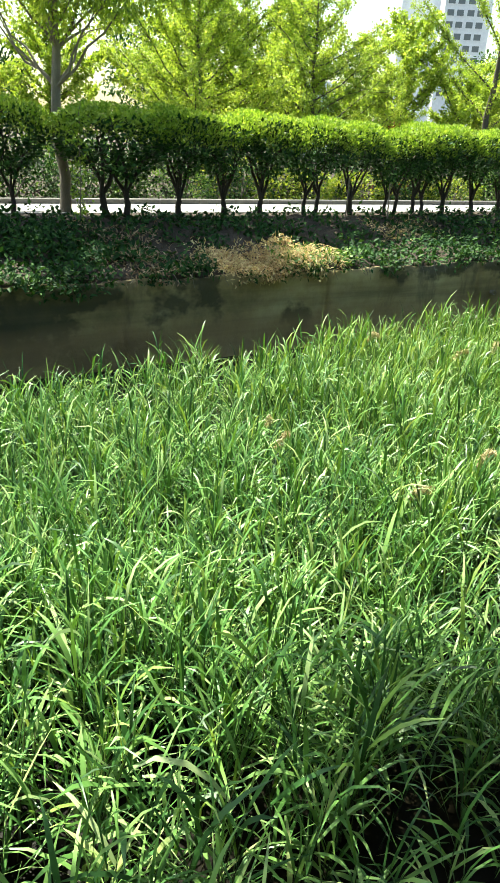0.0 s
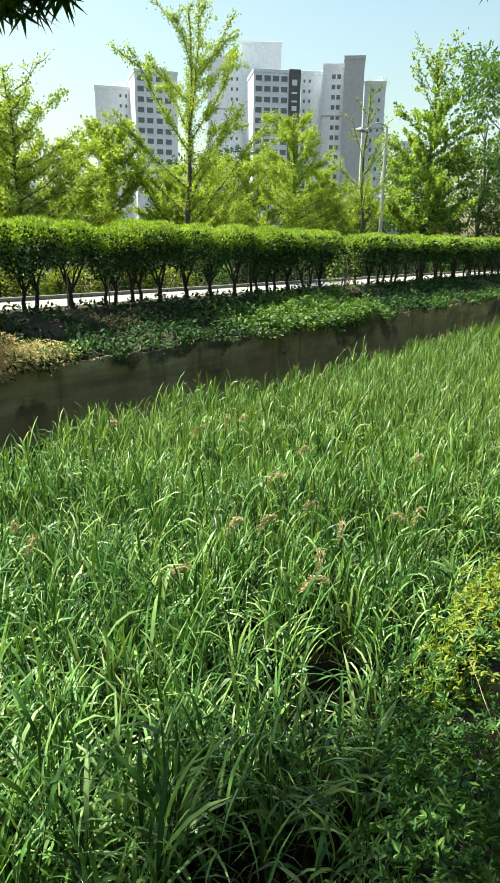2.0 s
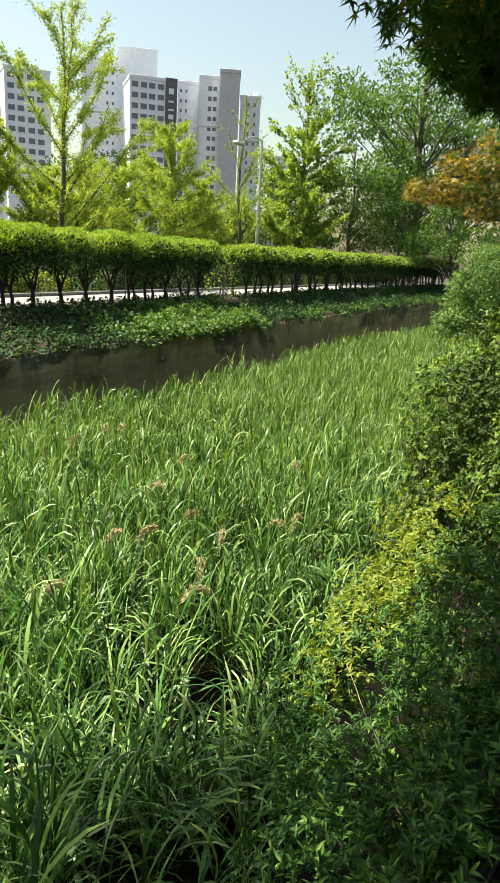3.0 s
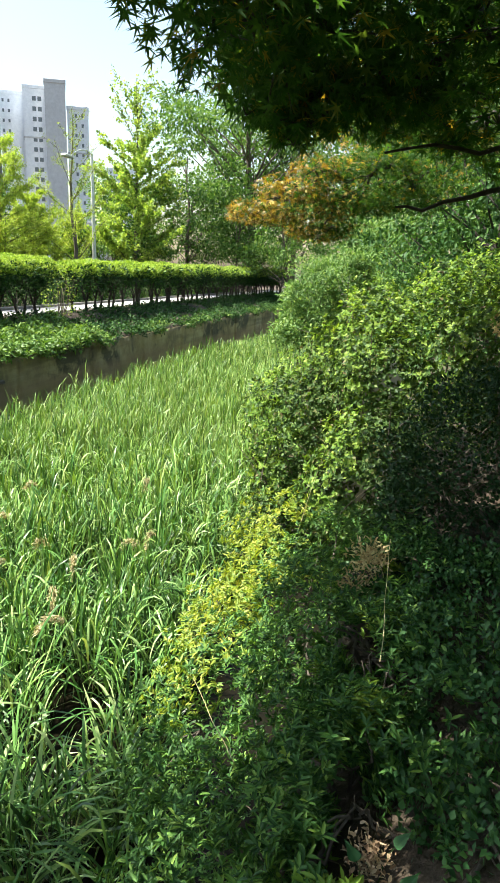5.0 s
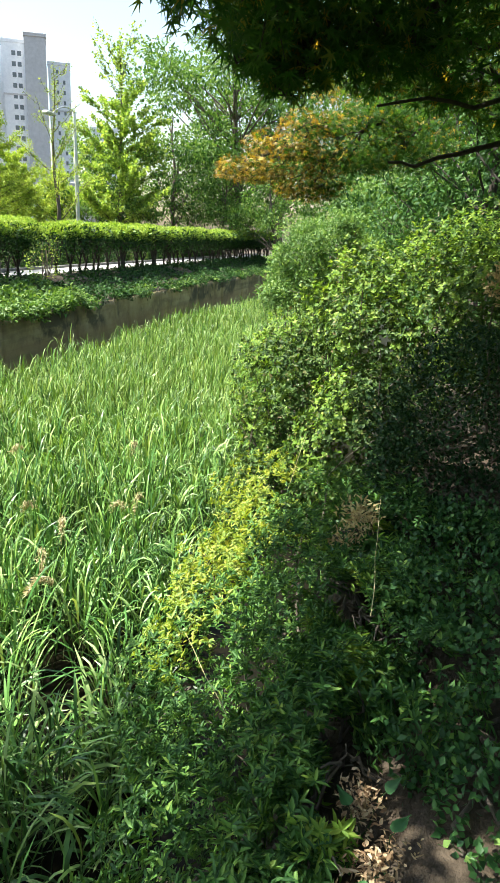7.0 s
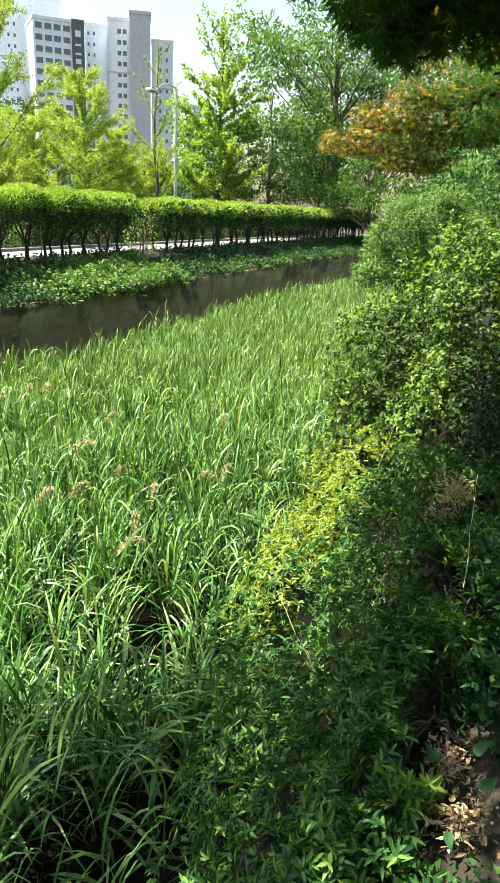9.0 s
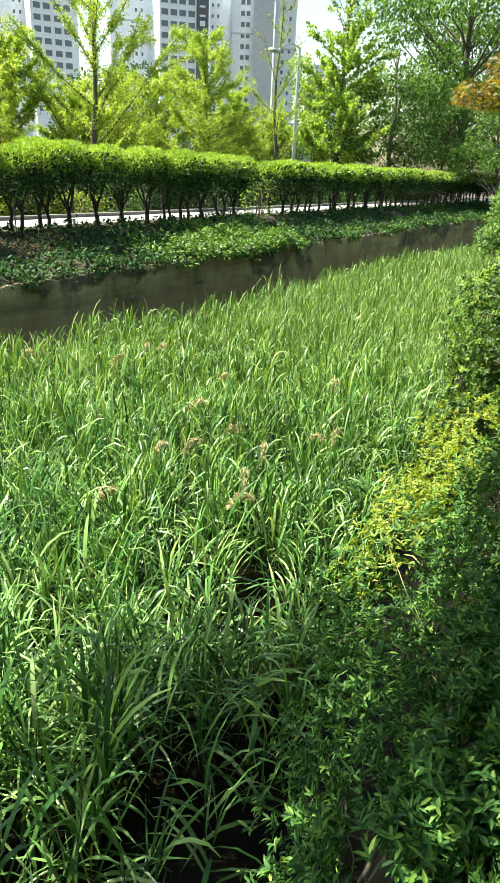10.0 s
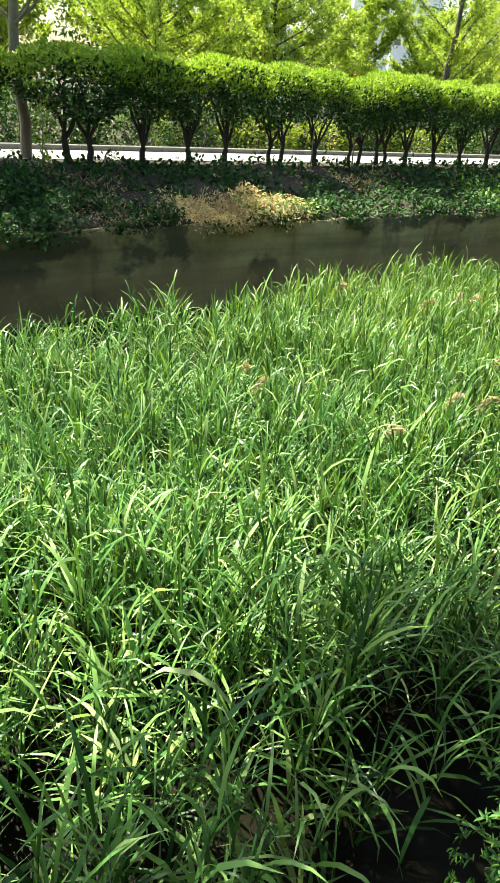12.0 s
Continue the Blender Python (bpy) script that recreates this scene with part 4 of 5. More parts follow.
# ---------------------------------------------------------------- shrubs of the near bank
def near_shrub(name, label, at, blobs, n, mat, leaf, width, seed, tpl=OVAL, depth=0.35, amount=0.16, tips=None, rosette=0, stems=14, floor=None, hollow=-9.0, gaps=()):
    """A shrub of twigs and single leaves; rosette: leaves in a whorl round each shoot's end. tips: (share, material, which shoots). gaps: openings (centre, radii) without leaves."""
    rs = np.random.default_rng(seed)
    t = thing(name, at, label, "shrub", "")
    o = np.array(at, float)
    blobs = [((np.array(c) - o), r) for c, r in blobs]
    P, O = mound(blobs, n // max(1, rosette), rs, seed, depth, amount, None if floor is None else floor - o[2])
    # hollows between the sprays of shoots
    w = P + o
    dense = np.sin(w[:, 0] * 11 + 2 * np.sin(w[:, 2] * 5)) * np.sin(w[:, 1] * 12 + w[:, 0] * 3) + np.sin(w[:, 2] * 13 + w[:, 0] * 6 - w[:, 1] * 4)
    keep = dense + rs.normal(0, 0.25, len(P)) > hollow
    for c, r in gaps:
        keep &= (((w - np.array(c)) / np.array(r)) ** 2).sum(1) > rs.uniform(0.8, 1.15, len(w))
    P, O = P[keep], O[keep]
    ups = unit(O + np.array([0, 0, 0.5]) + rs.normal(0, 0.3, P.shape))
    sel = np.zeros(len(P), bool) if tips is None else tips[1](P + o, O, rs)
    if rosette:
        ax = np.repeat(ups, rosette, 0)
        P = np.repeat(P, rosette, 0)
        O = np.repeat(O, rosette, 0)
        sel = np.repeat(sel, rosette)
        k = len(P)
        side = unit(np.cross(ax, sphere_dirs(k, rs)))
        D = side + ax * rs.uniform(0.1, 0.9, (k, 1))
        P = P - ax * rs.uniform(0, leaf * 0.8, (k, 1))
        N = ax + side * 0.2
    else:
        k = len(P)
        D = O * 0.6 + rs.normal(0, 0.7, (k, 3)) + np.array([0, 0, 0.15])
        N = ups + rs.normal(0, 0.45, (k, 3))
    L, W = rs.uniform(0.6, 1.25, k) * leaf, rs.uniform(0.8, 1.15, k) * width
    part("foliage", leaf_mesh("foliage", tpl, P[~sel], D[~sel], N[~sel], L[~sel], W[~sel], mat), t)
    # picked shoots get a brighter leaf colour, as if the sun lay on them
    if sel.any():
        tagged(part("lit_tint_leaves", leaf_mesh("lit_tint_leaves", tpl, P[sel], D[sel], N[sel], L[sel], W[sel], tips[0]), t), tips[2], kind="stuff")
    paths = []
    for k in range(stems):
        c, r = blobs[k % len(blobs)]
        e = np.array(c) + sphere_dirs(1, rs)[0] * np.array(r) * 0.85
        root = np.array([c[0] * 0.4, c[1] * 0.4, 0.0])
        zg = float(ground_height(np.array([root[0] + o[0]]), np.array([root[1] + o[1]]))[0]) - o[2] - 0.05
        root[2] = zg
        ln = bent(root, e, 7, 0.03, rs)
        paths.append((ln, np.linspace(0.014, 0.004, 7)))
        for q in range(4):
            s0 = ln[rs.integers(2, 7)]
            paths.append((bent(s0, s0 + rs.normal(0, 0.5, 3) * np.array(r) * 0.7, 4, 0.02, rs), np.linspace(0.006, 0.002, 4)))
    part("branchwork", tubes("branchwork", paths, M_BARK, 5), t)
    return t


# dark openings under the shrubs' edge
HOLLOWS = (((1.86, 0.02, 0.06), (0.24, 0.11, 0.3)), ((2.68, 0.14, 0.12), (0.22, 0.09, 0.26)), ((1.62, 0.2, 0.05), (0.1, 0.05, 0.25)))
# azalea mound hanging down the bank, its leaves coloured golden for the sunlit edge
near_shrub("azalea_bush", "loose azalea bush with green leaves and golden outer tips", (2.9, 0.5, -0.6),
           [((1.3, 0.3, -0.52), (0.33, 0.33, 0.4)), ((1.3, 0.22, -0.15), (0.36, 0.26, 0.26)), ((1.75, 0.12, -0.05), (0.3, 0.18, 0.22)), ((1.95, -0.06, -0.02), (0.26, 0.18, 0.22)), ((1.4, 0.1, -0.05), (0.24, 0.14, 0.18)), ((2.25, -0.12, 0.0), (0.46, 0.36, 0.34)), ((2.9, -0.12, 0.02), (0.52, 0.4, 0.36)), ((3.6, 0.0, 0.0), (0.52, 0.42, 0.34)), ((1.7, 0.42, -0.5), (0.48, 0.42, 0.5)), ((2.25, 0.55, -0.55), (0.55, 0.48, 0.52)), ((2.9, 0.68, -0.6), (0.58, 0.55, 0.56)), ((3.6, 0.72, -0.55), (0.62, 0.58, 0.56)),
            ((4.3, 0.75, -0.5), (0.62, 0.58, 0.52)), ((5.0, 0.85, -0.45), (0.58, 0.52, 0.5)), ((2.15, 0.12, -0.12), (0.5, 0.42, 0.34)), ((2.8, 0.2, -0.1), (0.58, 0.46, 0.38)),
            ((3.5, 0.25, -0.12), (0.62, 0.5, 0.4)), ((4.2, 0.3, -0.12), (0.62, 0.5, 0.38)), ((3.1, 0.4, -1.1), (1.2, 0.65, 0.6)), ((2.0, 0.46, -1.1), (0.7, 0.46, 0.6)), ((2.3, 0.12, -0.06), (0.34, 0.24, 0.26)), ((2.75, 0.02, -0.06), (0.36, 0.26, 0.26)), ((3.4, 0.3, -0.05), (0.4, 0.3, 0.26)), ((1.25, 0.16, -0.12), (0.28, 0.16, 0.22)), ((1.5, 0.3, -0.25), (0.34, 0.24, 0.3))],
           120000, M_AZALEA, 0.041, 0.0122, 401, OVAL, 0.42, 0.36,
           (M_YELLOW, lambda P, O, r: (P[:, 2] > -0.6) & (r.random(len(P)) < np.clip((P[:, 1] - 0.6 + 0.14 * np.sin(P[:, 0] * 5.5)) * 3.0, 0, 0.95) * np.clip((P[:, 0] - 2.6) * 1.6, 0, 1)), "golden leaves that paint the sunlit edge in colour"), 8, 26, None, -0.7, HOLLOWS)
# lighter patches of leaves here imitate rosettes that catch the light
for at, blobs, seed in (((1.6, 0.15, -0.1), [((1.75, 0.1, 0.0), (0.26, 0.16, 0.16)), ((1.4, 0.2, -0.05), (0.24, 0.16, 0.16))], 406),
                        ((2.3, 0.11, -0.1), [((2.1, 0.12, 0.02), (0.3, 0.2, 0.2)), ((2.5, 0.1, 0.02), (0.3, 0.22, 0.2))], 408),
                        ((3.15, 0.1, -0.1), [((2.95, 0.08, 0.02), (0.34, 0.24, 0.22)), ((3.4, 0.12, 0.0), (0.36, 0.26, 0.22))], 409)):
    near_shrub("azalea_bush", "young dark green azalea growing between larger shrubs", at, blobs, 9000, M_AZALEA, 0.043, 0.0125, seed, OVAL, 0.4, 0.36,
               (M_LAURELLIT, lambda P, O, r: np.sin(P[:, 0] * 9) * np.sin(P[:, 1] * 11 + 1) * np.sin(P[:, 2] * 10) > 0.5, "leaves tinted lighter in patches like sun flecks"), 8, 7, None, -0.8, HOLLOWS)
# broad rounded shrub behind it; upward and canal-side leaves are painted a sunlit tint
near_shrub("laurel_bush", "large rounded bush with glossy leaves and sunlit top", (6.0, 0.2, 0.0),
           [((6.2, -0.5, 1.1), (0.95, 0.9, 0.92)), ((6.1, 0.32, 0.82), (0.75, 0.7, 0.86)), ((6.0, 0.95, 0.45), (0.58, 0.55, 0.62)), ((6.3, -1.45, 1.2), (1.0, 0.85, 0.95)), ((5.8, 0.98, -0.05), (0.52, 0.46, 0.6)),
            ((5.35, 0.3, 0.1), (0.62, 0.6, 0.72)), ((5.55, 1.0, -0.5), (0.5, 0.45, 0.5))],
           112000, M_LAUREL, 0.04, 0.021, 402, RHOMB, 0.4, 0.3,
           (M_LAURELLIT, lambda P, O, r: (((O[:, 2] > 0.25) & (P[:, 2] > 0.9)) | ((O[:, 1] > 0.25) & (P[:, 2] > -0.1))) & (P[:, 1] > -1.9) & (r.random(len(P)) < np.where(O[:, 2] > 0.5, 0.62, 0.45)), "light green leaves that paint the sunlit top and side"), 6, 34, None, -1.45)
near_shrub("withered_bush", "bleached grey-tan withered twigs and leaves beside the laurel", (5.5, -0.7, 0.0),
           [((5.5, -0.66, 1.36), (0.26, 0.2, 0.16)), ((5.55, -0.86, 1.2), (0.28, 0.22, 0.2))], 2600, M_DRY, 0.05, 0.018, 407, RHOMB, 0.6, 0.3, None, 0, 18)
near_shrub("withered_bush", "small dead spray of tan and rust-brown leaves in the azalea", (3.45, 0.16, 0.0),
           [((3.42, 0.15, 0.26), (0.15, 0.1, 0.08)), ((3.3, 0.2, 0.18), (0.1, 0.08, 0.07))], 420, M_DRY, 0.034, 0.011, 414, OVAL, 0.8, 0.5, None, 0, 10)
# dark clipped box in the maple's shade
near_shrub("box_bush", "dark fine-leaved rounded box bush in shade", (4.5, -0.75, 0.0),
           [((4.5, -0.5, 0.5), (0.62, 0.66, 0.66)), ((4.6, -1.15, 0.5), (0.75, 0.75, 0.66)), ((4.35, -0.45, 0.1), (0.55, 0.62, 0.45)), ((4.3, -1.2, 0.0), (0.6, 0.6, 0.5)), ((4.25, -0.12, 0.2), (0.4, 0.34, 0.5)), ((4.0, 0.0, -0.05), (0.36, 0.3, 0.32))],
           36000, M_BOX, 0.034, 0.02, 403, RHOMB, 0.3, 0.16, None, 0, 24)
near_shrub("low_box_bush", "low dark small-leaved shrub over the bank edge", (2.6, -0.45, 0.0),
           [((2.25, -0.6, 0.02), (0.52, 0.4, 0.32)), ((2.95, -0.5, 0.02), (0.6, 0.5, 0.34)), ((3.6, -0.3, 0.0), (0.55, 0.55, 0.3)), ((1.85, -0.5, 0.0), (0.4, 0.32, 0.26)), ((1.3, -0.46, 0.0), (0.4, 0.26, 0.2)), ((2.5, -0.3, 0.02), (0.3, 0.24, 0.26)), ((1.78, -0.36, 0.0), (0.3, 0.15, 0.2)), ((1.95, -0.1, -0.02), (0.2, 0.14, 0.16)), ((1.55, -0.38, 0.0), (0.26, 0.14, 0.14)), ((2.1, -0.24, 0.0), (0.3, 0.16, 0.2)), ((3.1, -0.18, 0.0), (0.4, 0.24, 0.24)), ((3.7, 0.0, 0.0), (0.5, 0.3, 0.26)), ((1.3, -0.1, 0.0), (0.12, 0.16, 0.07)), ((1.48, -0.22, 0.0), (0.16, 0.09, 0.08)), ((3.2, -1.0, 0.05), (0.9, 0.6, 0.36)), ((2.3, -1.2, 0.05), (0.8, 0.5, 0.3))],
           52000, M_LOWBOX, 0.034, 0.021, 404, RHOMB, 0.4, 0.34, None, 0, 24, -0.1, -0.8, HOLLOWS)
# pale shrub leaning over the canal farther on
near_shrub("feathery_bush", "pale green feathery shrub leaning over the canal", (13.9, 1.9, -0.2),
           [((13.9, 2.05, 1.4), (0.75, 0.75, 0.65)), ((13.7, 2.45, 0.95), (0.6, 0.55, 0.5)), ((14.2, 1.5, 1.25), (0.65, 0.65, 0.65)), ((13.9, 1.9, 0.6), (0.5, 0.5, 0.5)), ((13.3, 2.75, 0.55), (0.35, 0.35, 0.3)), ((13.5, 2.6, 1.3), (0.35, 0.3, 0.22)), ((13.6, 1.5, 1.85), (0.4, 0.35, 0.25)), ((14.6, 2.7, 0.7), (0.5, 0.4, 0.4)), ((14.4, 2.3, 1.7), (0.35, 0.35, 0.3))],
           22000, M_PALE, 0.085, 0.03, 405, RHOMB, 0.7, 0.55, None, 0, 20)


# ---------------------------------------------------------------- maples and trees of the near bank
def maple_tree(name, label, at, pads, n, mat, leaf, seed, height, tpl=MAPLE, orange=None, wide=1.0, boughs=()):
    rs = np.random.default_rng(seed)
    o = np.array(at, float)
    t = thing(name, at, label, "tree", "")
    fork = np.array([0.0, 0.0, height])
    paths = [(bent((0, 0, -0.2), fork, 7, 0.03, rs), np.linspace(0.13, 0.09, 7))]
    P = []
    area = np.array([(r[0] * r[1]) ** 0.7 for c, r in pads])
    cs = [np.array(c) - o for c, r in pads]
    far = [np.linalg.norm(c - fork) for c in cs]
    for i, ((c, r), share) in enumerate(zip(pads, area / area.sum())):
        c = cs[i]
        # each limb grows from the nearest pad that is closer to the trunk
        before = [j for j in range(len(cs)) if far[j] < far[i] - 0.05]
        src = min([cs[j] for j in before] + [fork], key=lambda q: np.linalg.norm(q - c) * (1.0 if q is not fork else 1.15))
        limb = bent(src, c, 9, 0.05, rs, 0.06)
        thick = 0.012 + 0.03 * (1 - far[i] / max(far))
        paths.append((limb, np.linspace(thick * 1.4, thick * 0.4, 9)))
        m = int(n * share)
        d = sphere_dirs(m, rs)
        P.append(c + d * np.array(r) * (rs.random((m, 1)) ** 0.45) * lumpy(d, seed, 0.25)[:, None])
        for q in range(7):
            s0 = limb[rs.integers(4, 9)]
            paths.append((bent(s0, c + sphere_dirs(1, rs)[0] * np.array(r) * 0.85, 5, 0.04, rs), np.linspace(0.008, 0.002, 5)))
    for pts in boughs:
        q = np.array(pts) - o
        line = np.concatenate([bent(q[i], q[i + 1], 6, 0.035, rs)[(i > 0):] for i in range(len(q) - 1)])
        paths.append((line, np.linspace(0.036, 0.008, len(line))))
    P = np.concatenate(P)
    k = len(P)
    a = rs.uniform(0, 6.283, k)
    D = np.stack([np.cos(a), np.sin(a), rs.uniform(-1.3, 0.1, k)], -1)
    N = np.array([0, 0, 1.0]) + rs.normal(0, 0.4, (k, 3))
    L = rs.uniform(0.7, 1.2, k) * leaf
    sel = np.zeros(k, bool) if orange is None else orange(P + o, rs)
    part("trunk", tubes("trunk", paths, M_BARKDARK, 7), t)
    if (~sel).any():
        part("crown", leaf_mesh("crown", tpl, P[~sel], D[~sel], N[~sel], L[~sel], L[~sel] * wide, mat), t)
    if sel.any():
        part("turning_leaves", leaf_mesh("turning_leaves", tpl, P[sel], D[sel], N[sel], L[sel], L[sel], M_ORANGE), t, "orange and golden leaves")
    return t


maple_tree("maple_tree", "maple with dark drooping branches overhanging the bank", (6.4, -2.6, 0.0),
           [((1.2, 1.6, 2.16), (0.15, 0.14, 0.1)), ((1.6, 1.0, 2.5), (0.3, 0.3, 0.12)), ((2.79, 0.85, 2.64), (0.46, 0.35, 0.32)), ((3.46, 0.71, 2.72), (0.65, 0.49, 0.4)),
            ((4.16, 0.29, 2.93), (0.81, 0.68, 0.49)), ((3.6, 0.55, 2.8), (0.7, 0.55, 0.36)), ((3.7, -0.35, 2.75), (0.75, 0.65, 0.42)), ((4.6, 0.2, 3.0), (0.85, 0.75, 0.45)),
            ((4.6, -0.9, 3.0), (0.9, 0.8, 0.5)), ((5.5, -0.6, 3.4), (0.9, 0.8, 0.5)), ((5.8, -1.0, 3.5), (1.1, 1.0, 0.6)), ((4.0, 0.6, 3.8), (1.2, 1.1, 0.5)),
            ((3.0, -0.3, 3.5), (1.1, 1.0, 0.5)), ((6.8, -0.4, 4.4), (1.4, 1.3, 0.7)), ((2.2, 0.4, 3.1), (0.7, 0.6, 0.3)), ((4.44, 0.78, 2.66), (0.54, 0.3, 0.22)),
            ((4.0, 0.86, 2.74), (0.34, 0.3, 0.18)), ((4.0, 0.64, 2.56), (0.38, 0.3, 0.18)), ((4.3, 0.42, 2.6), (0.34, 0.26, 0.18)), ((4.5, 0.2, 2.68), (0.4, 0.3, 0.2)),
            ((4.9, 0.0, 2.78), (0.45, 0.35, 0.22)), ((4.0, 1.0, 2.76), (0.34, 0.22, 0.16)), ((4.0, 0.92, 2.54), (0.34, 0.22, 0.15)), ((4.0, 0.76, 2.42), (0.34, 0.2, 0.12)),
            ((4.3, 0.95, 3.0), (0.4, 0.3, 0.18)), ((5.3, -0.1, 2.55), (0.4, 0.32, 0.11)), ((5.4, -0.6, 2.4), (0.44, 0.36, 0.14)), ((5.2, 0.35, 2.62), (0.36, 0.32, 0.1))],
           18500, M_MAPLE, 0.078, 501, 1.7, MAPLE, None, 1.0,
           [((6.4, -2.6, 1.7), (5.6, -1.2, 2.45), (5.2, -0.4, 2.5), (4.9, 0.35, 2.42)), ((6.4, -2.6, 1.7), (5.5, -1.1, 2.2), (5.1, -0.3, 2.2), (4.8, 0.25, 2.08)), ((5.6, -1.2, 2.45), (5.0, -0.5, 2.75), (4.4, 0.2, 2.6))])
maple_tree("maple_tree", "maple with orange-tinged spreading branches", (9.0, -1.2, 0.0),
           [((6.75, 1.6, 2.2), (0.5, 0.38, 0.12)), ((6.9, 1.35, 2.42), (0.5, 0.4, 0.12)), ((7.0, 1.0, 2.62), (0.5, 0.42, 0.12)), ((7.2, 0.8, 2.35), (0.65, 0.5, 0.16)), ((7.3, 0.5, 2.75), (0.6, 0.5, 0.16)), ((7.6, 0.3, 2.5), (0.75, 0.65, 0.25)),
            ((8.2, 0.6, 3.2), (0.9, 0.8, 0.3)), ((8.6, -0.6, 3.3), (1.1, 1.0, 0.55)), ((9.2, 0.3, 4.0), (1.3, 1.2, 0.6)), ((7.3, 1.15, 2.1), (0.5, 0.4, 0.15))],
           21000, M_MAPLE, 0.052, 502, 1.6, MAPLE5, lambda P, r: r.random(len(P)) < np.clip((P[:, 1] - 0.65) * 0.95, 0.04, 0.78))
# unseen crown added overhead, its pads set to shade the bank and the nearest reeds
maple_tree("unseen_shade_tree", "unseen leafy crown added to shade the bank and reeds", (0.6, -2.8, 0.0),
           [((0.6, -0.8, 3.9), (1.3, 1.2, 0.5)), ((0.7, 0.4, 3.9), (1.1, 0.9, 0.4)), ((2.2, 1.6, 3.8), (1.2, 0.9, 0.4)), ((3.6, 1.9, 4.0), (1.2, 0.9, 0.4)), ((-0.1, 3.2, 3.7), (0.6, 0.7, 0.3)), ((1.45, 2.3, 3.75), (0.8, 0.4, 0.22)), ((2.9, 2.35, 3.9), (0.6, 0.35, 0.2)), ((0.75, 2.5, 3.75), (0.42, 0.26, 0.2)), ((1.9, 4.72, 4.25), (0.98, 0.7, 0.28)), ((2.95, 4.6, 4.4), (0.9, 0.68, 0.28)), ((0.55, 4.3, 4.0), (0.7, 0.58, 0.25)), ((-0.4, 4.6, 4.1), (0.45, 0.4, 0.2)),
            ((1.4, 3.6, 4.1), (0.9, 0.8, 0.35)), ((1.7, 2.55, 4.2), (0.65, 0.32, 0.25)), ((-0.8, 1.6, 3.9), (1.2, 1.2, 0.4)), ((3.0, 0.4, 4.2), (1.4, 1.0, 0.4)), ((2.0, -0.8, 4.4), (1.6, 1.3, 0.5)), ((3.4, -0.7, 4.8), (1.3, 1.1, 0.4)), ((1.5, -2.4, 4.6), (1.5, 1.3, 0.5)), ((3.4, -2.4, 4.5), (1.4, 1.2, 0.45)), ((-0.4, -2.4, 4.3), (1.3, 1.2, 0.45)), ((4.6, -2.2, 4.4), (1.1, 1.0, 0.4))],
           30000, M_GREEN, 0.12, 503, 2.2, RHOMB, None, 0.65)
nt = [broad_meshes(510, 8.5, 30, 3.2, M_GREEN, 0.14, 12000, 0.12, M_BARKDARK, 0.5), broad_meshes(511, 7.5, 26, 2.8, M_PALE, 0.15, 10000, 0.12, M_BARK, 0.5)]
for k, x, y, s, r in ((0, 12.5, -2.2, 1.0, 0), (0, 16.5, -1.2, 0.95, 60), (0, 17.5, -5.0, 1.1, 120), (0, 21, -1.5, 1.0, 200), (1, 25, 0.5, 0.9, 30), (0, 11, -6, 1.1, 260)):
    plant("bank_tree", nt[k], (x, y, 0), "leafy green tree on the near bank" if k == 0 else "pale leafy tree on the near bank", "tree", "trees of the near bank", r, s)
ub = [low_shrub_meshes(520, M_GREEN, 1.6, 1.9, 3600, 0.105)]
for x, y in ((9.5, -0.6), (11.5, -1.4), (16, -0.2), (18.5, 0.8), (22, 1.0), (27, 1.2), (8.5, -2.4), (13, -3)):
    plant("undergrowth_shrub", ub[0], (x, y, 0), "dense green undergrowth shrub", "shrub", "undergrowth of the near bank", x * 40, 1.0, ("branchwork", "foliage"))


# leaf litter at the edge of the bank
def litter():
    rs = np.random.default_rng(530)
    n = 560
    heap = rs.random(n)
    x = np.where(heap < 0.45, rs.normal(1.73, 0.04, n), rs.normal(1.55, 0.055, n))
    y = np.where(heap < 0.45, rs.normal(-0.03, 0.028, n), rs.normal(-0.08, 0.05, n))
    P = np.stack([x, y, ground_height(x, y) + rs.uniform(0.005, 0.05, n)], -1)
    D = rs.normal(0, 1, (n, 3)) * np.array([1, 1, 0.6])
    return leaf_mesh("leaf_litter", OVAL, P, D, np.array([0, 0, 1.0]) + rs.normal(0, 0.6, (n, 3)), rs.uniform(0.008, 0.032, n), rs.uniform(0.004, 0.013, n), M_LITTER)


tagged(part("leaf_litter", litter()), "dry tan fallen leaves on the bank", "leaf litter", kind="stuff")


# ---------------------------------------------------------------- street lamp
def street_lamp():
    t = thing("street_lamp", (41.0, 21.3, 0), "tall grey street lamp with a curved arm", "street lamp", "")
    part("pole", tubes("pole", [(np.array([(0, 0, -0.1), (0, 0, 3), (0, 0, 6), (0, 0, 8.4)]), np.array([0.14, 0.12, 0.1, 0.08]))], M_STEEL, 10), t)
    s = np.linspace(0, 1, 8)
    part("arm", tubes("arm", [(np.stack([-2.4 * s, 0.1 * s, 8.35 - 0.45 * s ** 1.5 + 0.25 * np.sin(s * 3.14)], -1), np.linspace(0.045, 0.035, 8))], M_STEEL, 8), t)
    bm = bmesh.new()
    box(bm, -3.2, -2.35, -0.08, 0.28, 7.78, 7.94, 0.05)
    head = part("lamp_head", bm_mesh("lamp_head", bm, M_STEEL), t)
    bm = bmesh.new()
    box(bm, -3.12, -2.5, -0.03, 0.23, 7.755, 7.785, 0.01)
    part("lens", bm_mesh("lens", bm, M_GLASS), head, "clear lamp lens")


street_lamp()


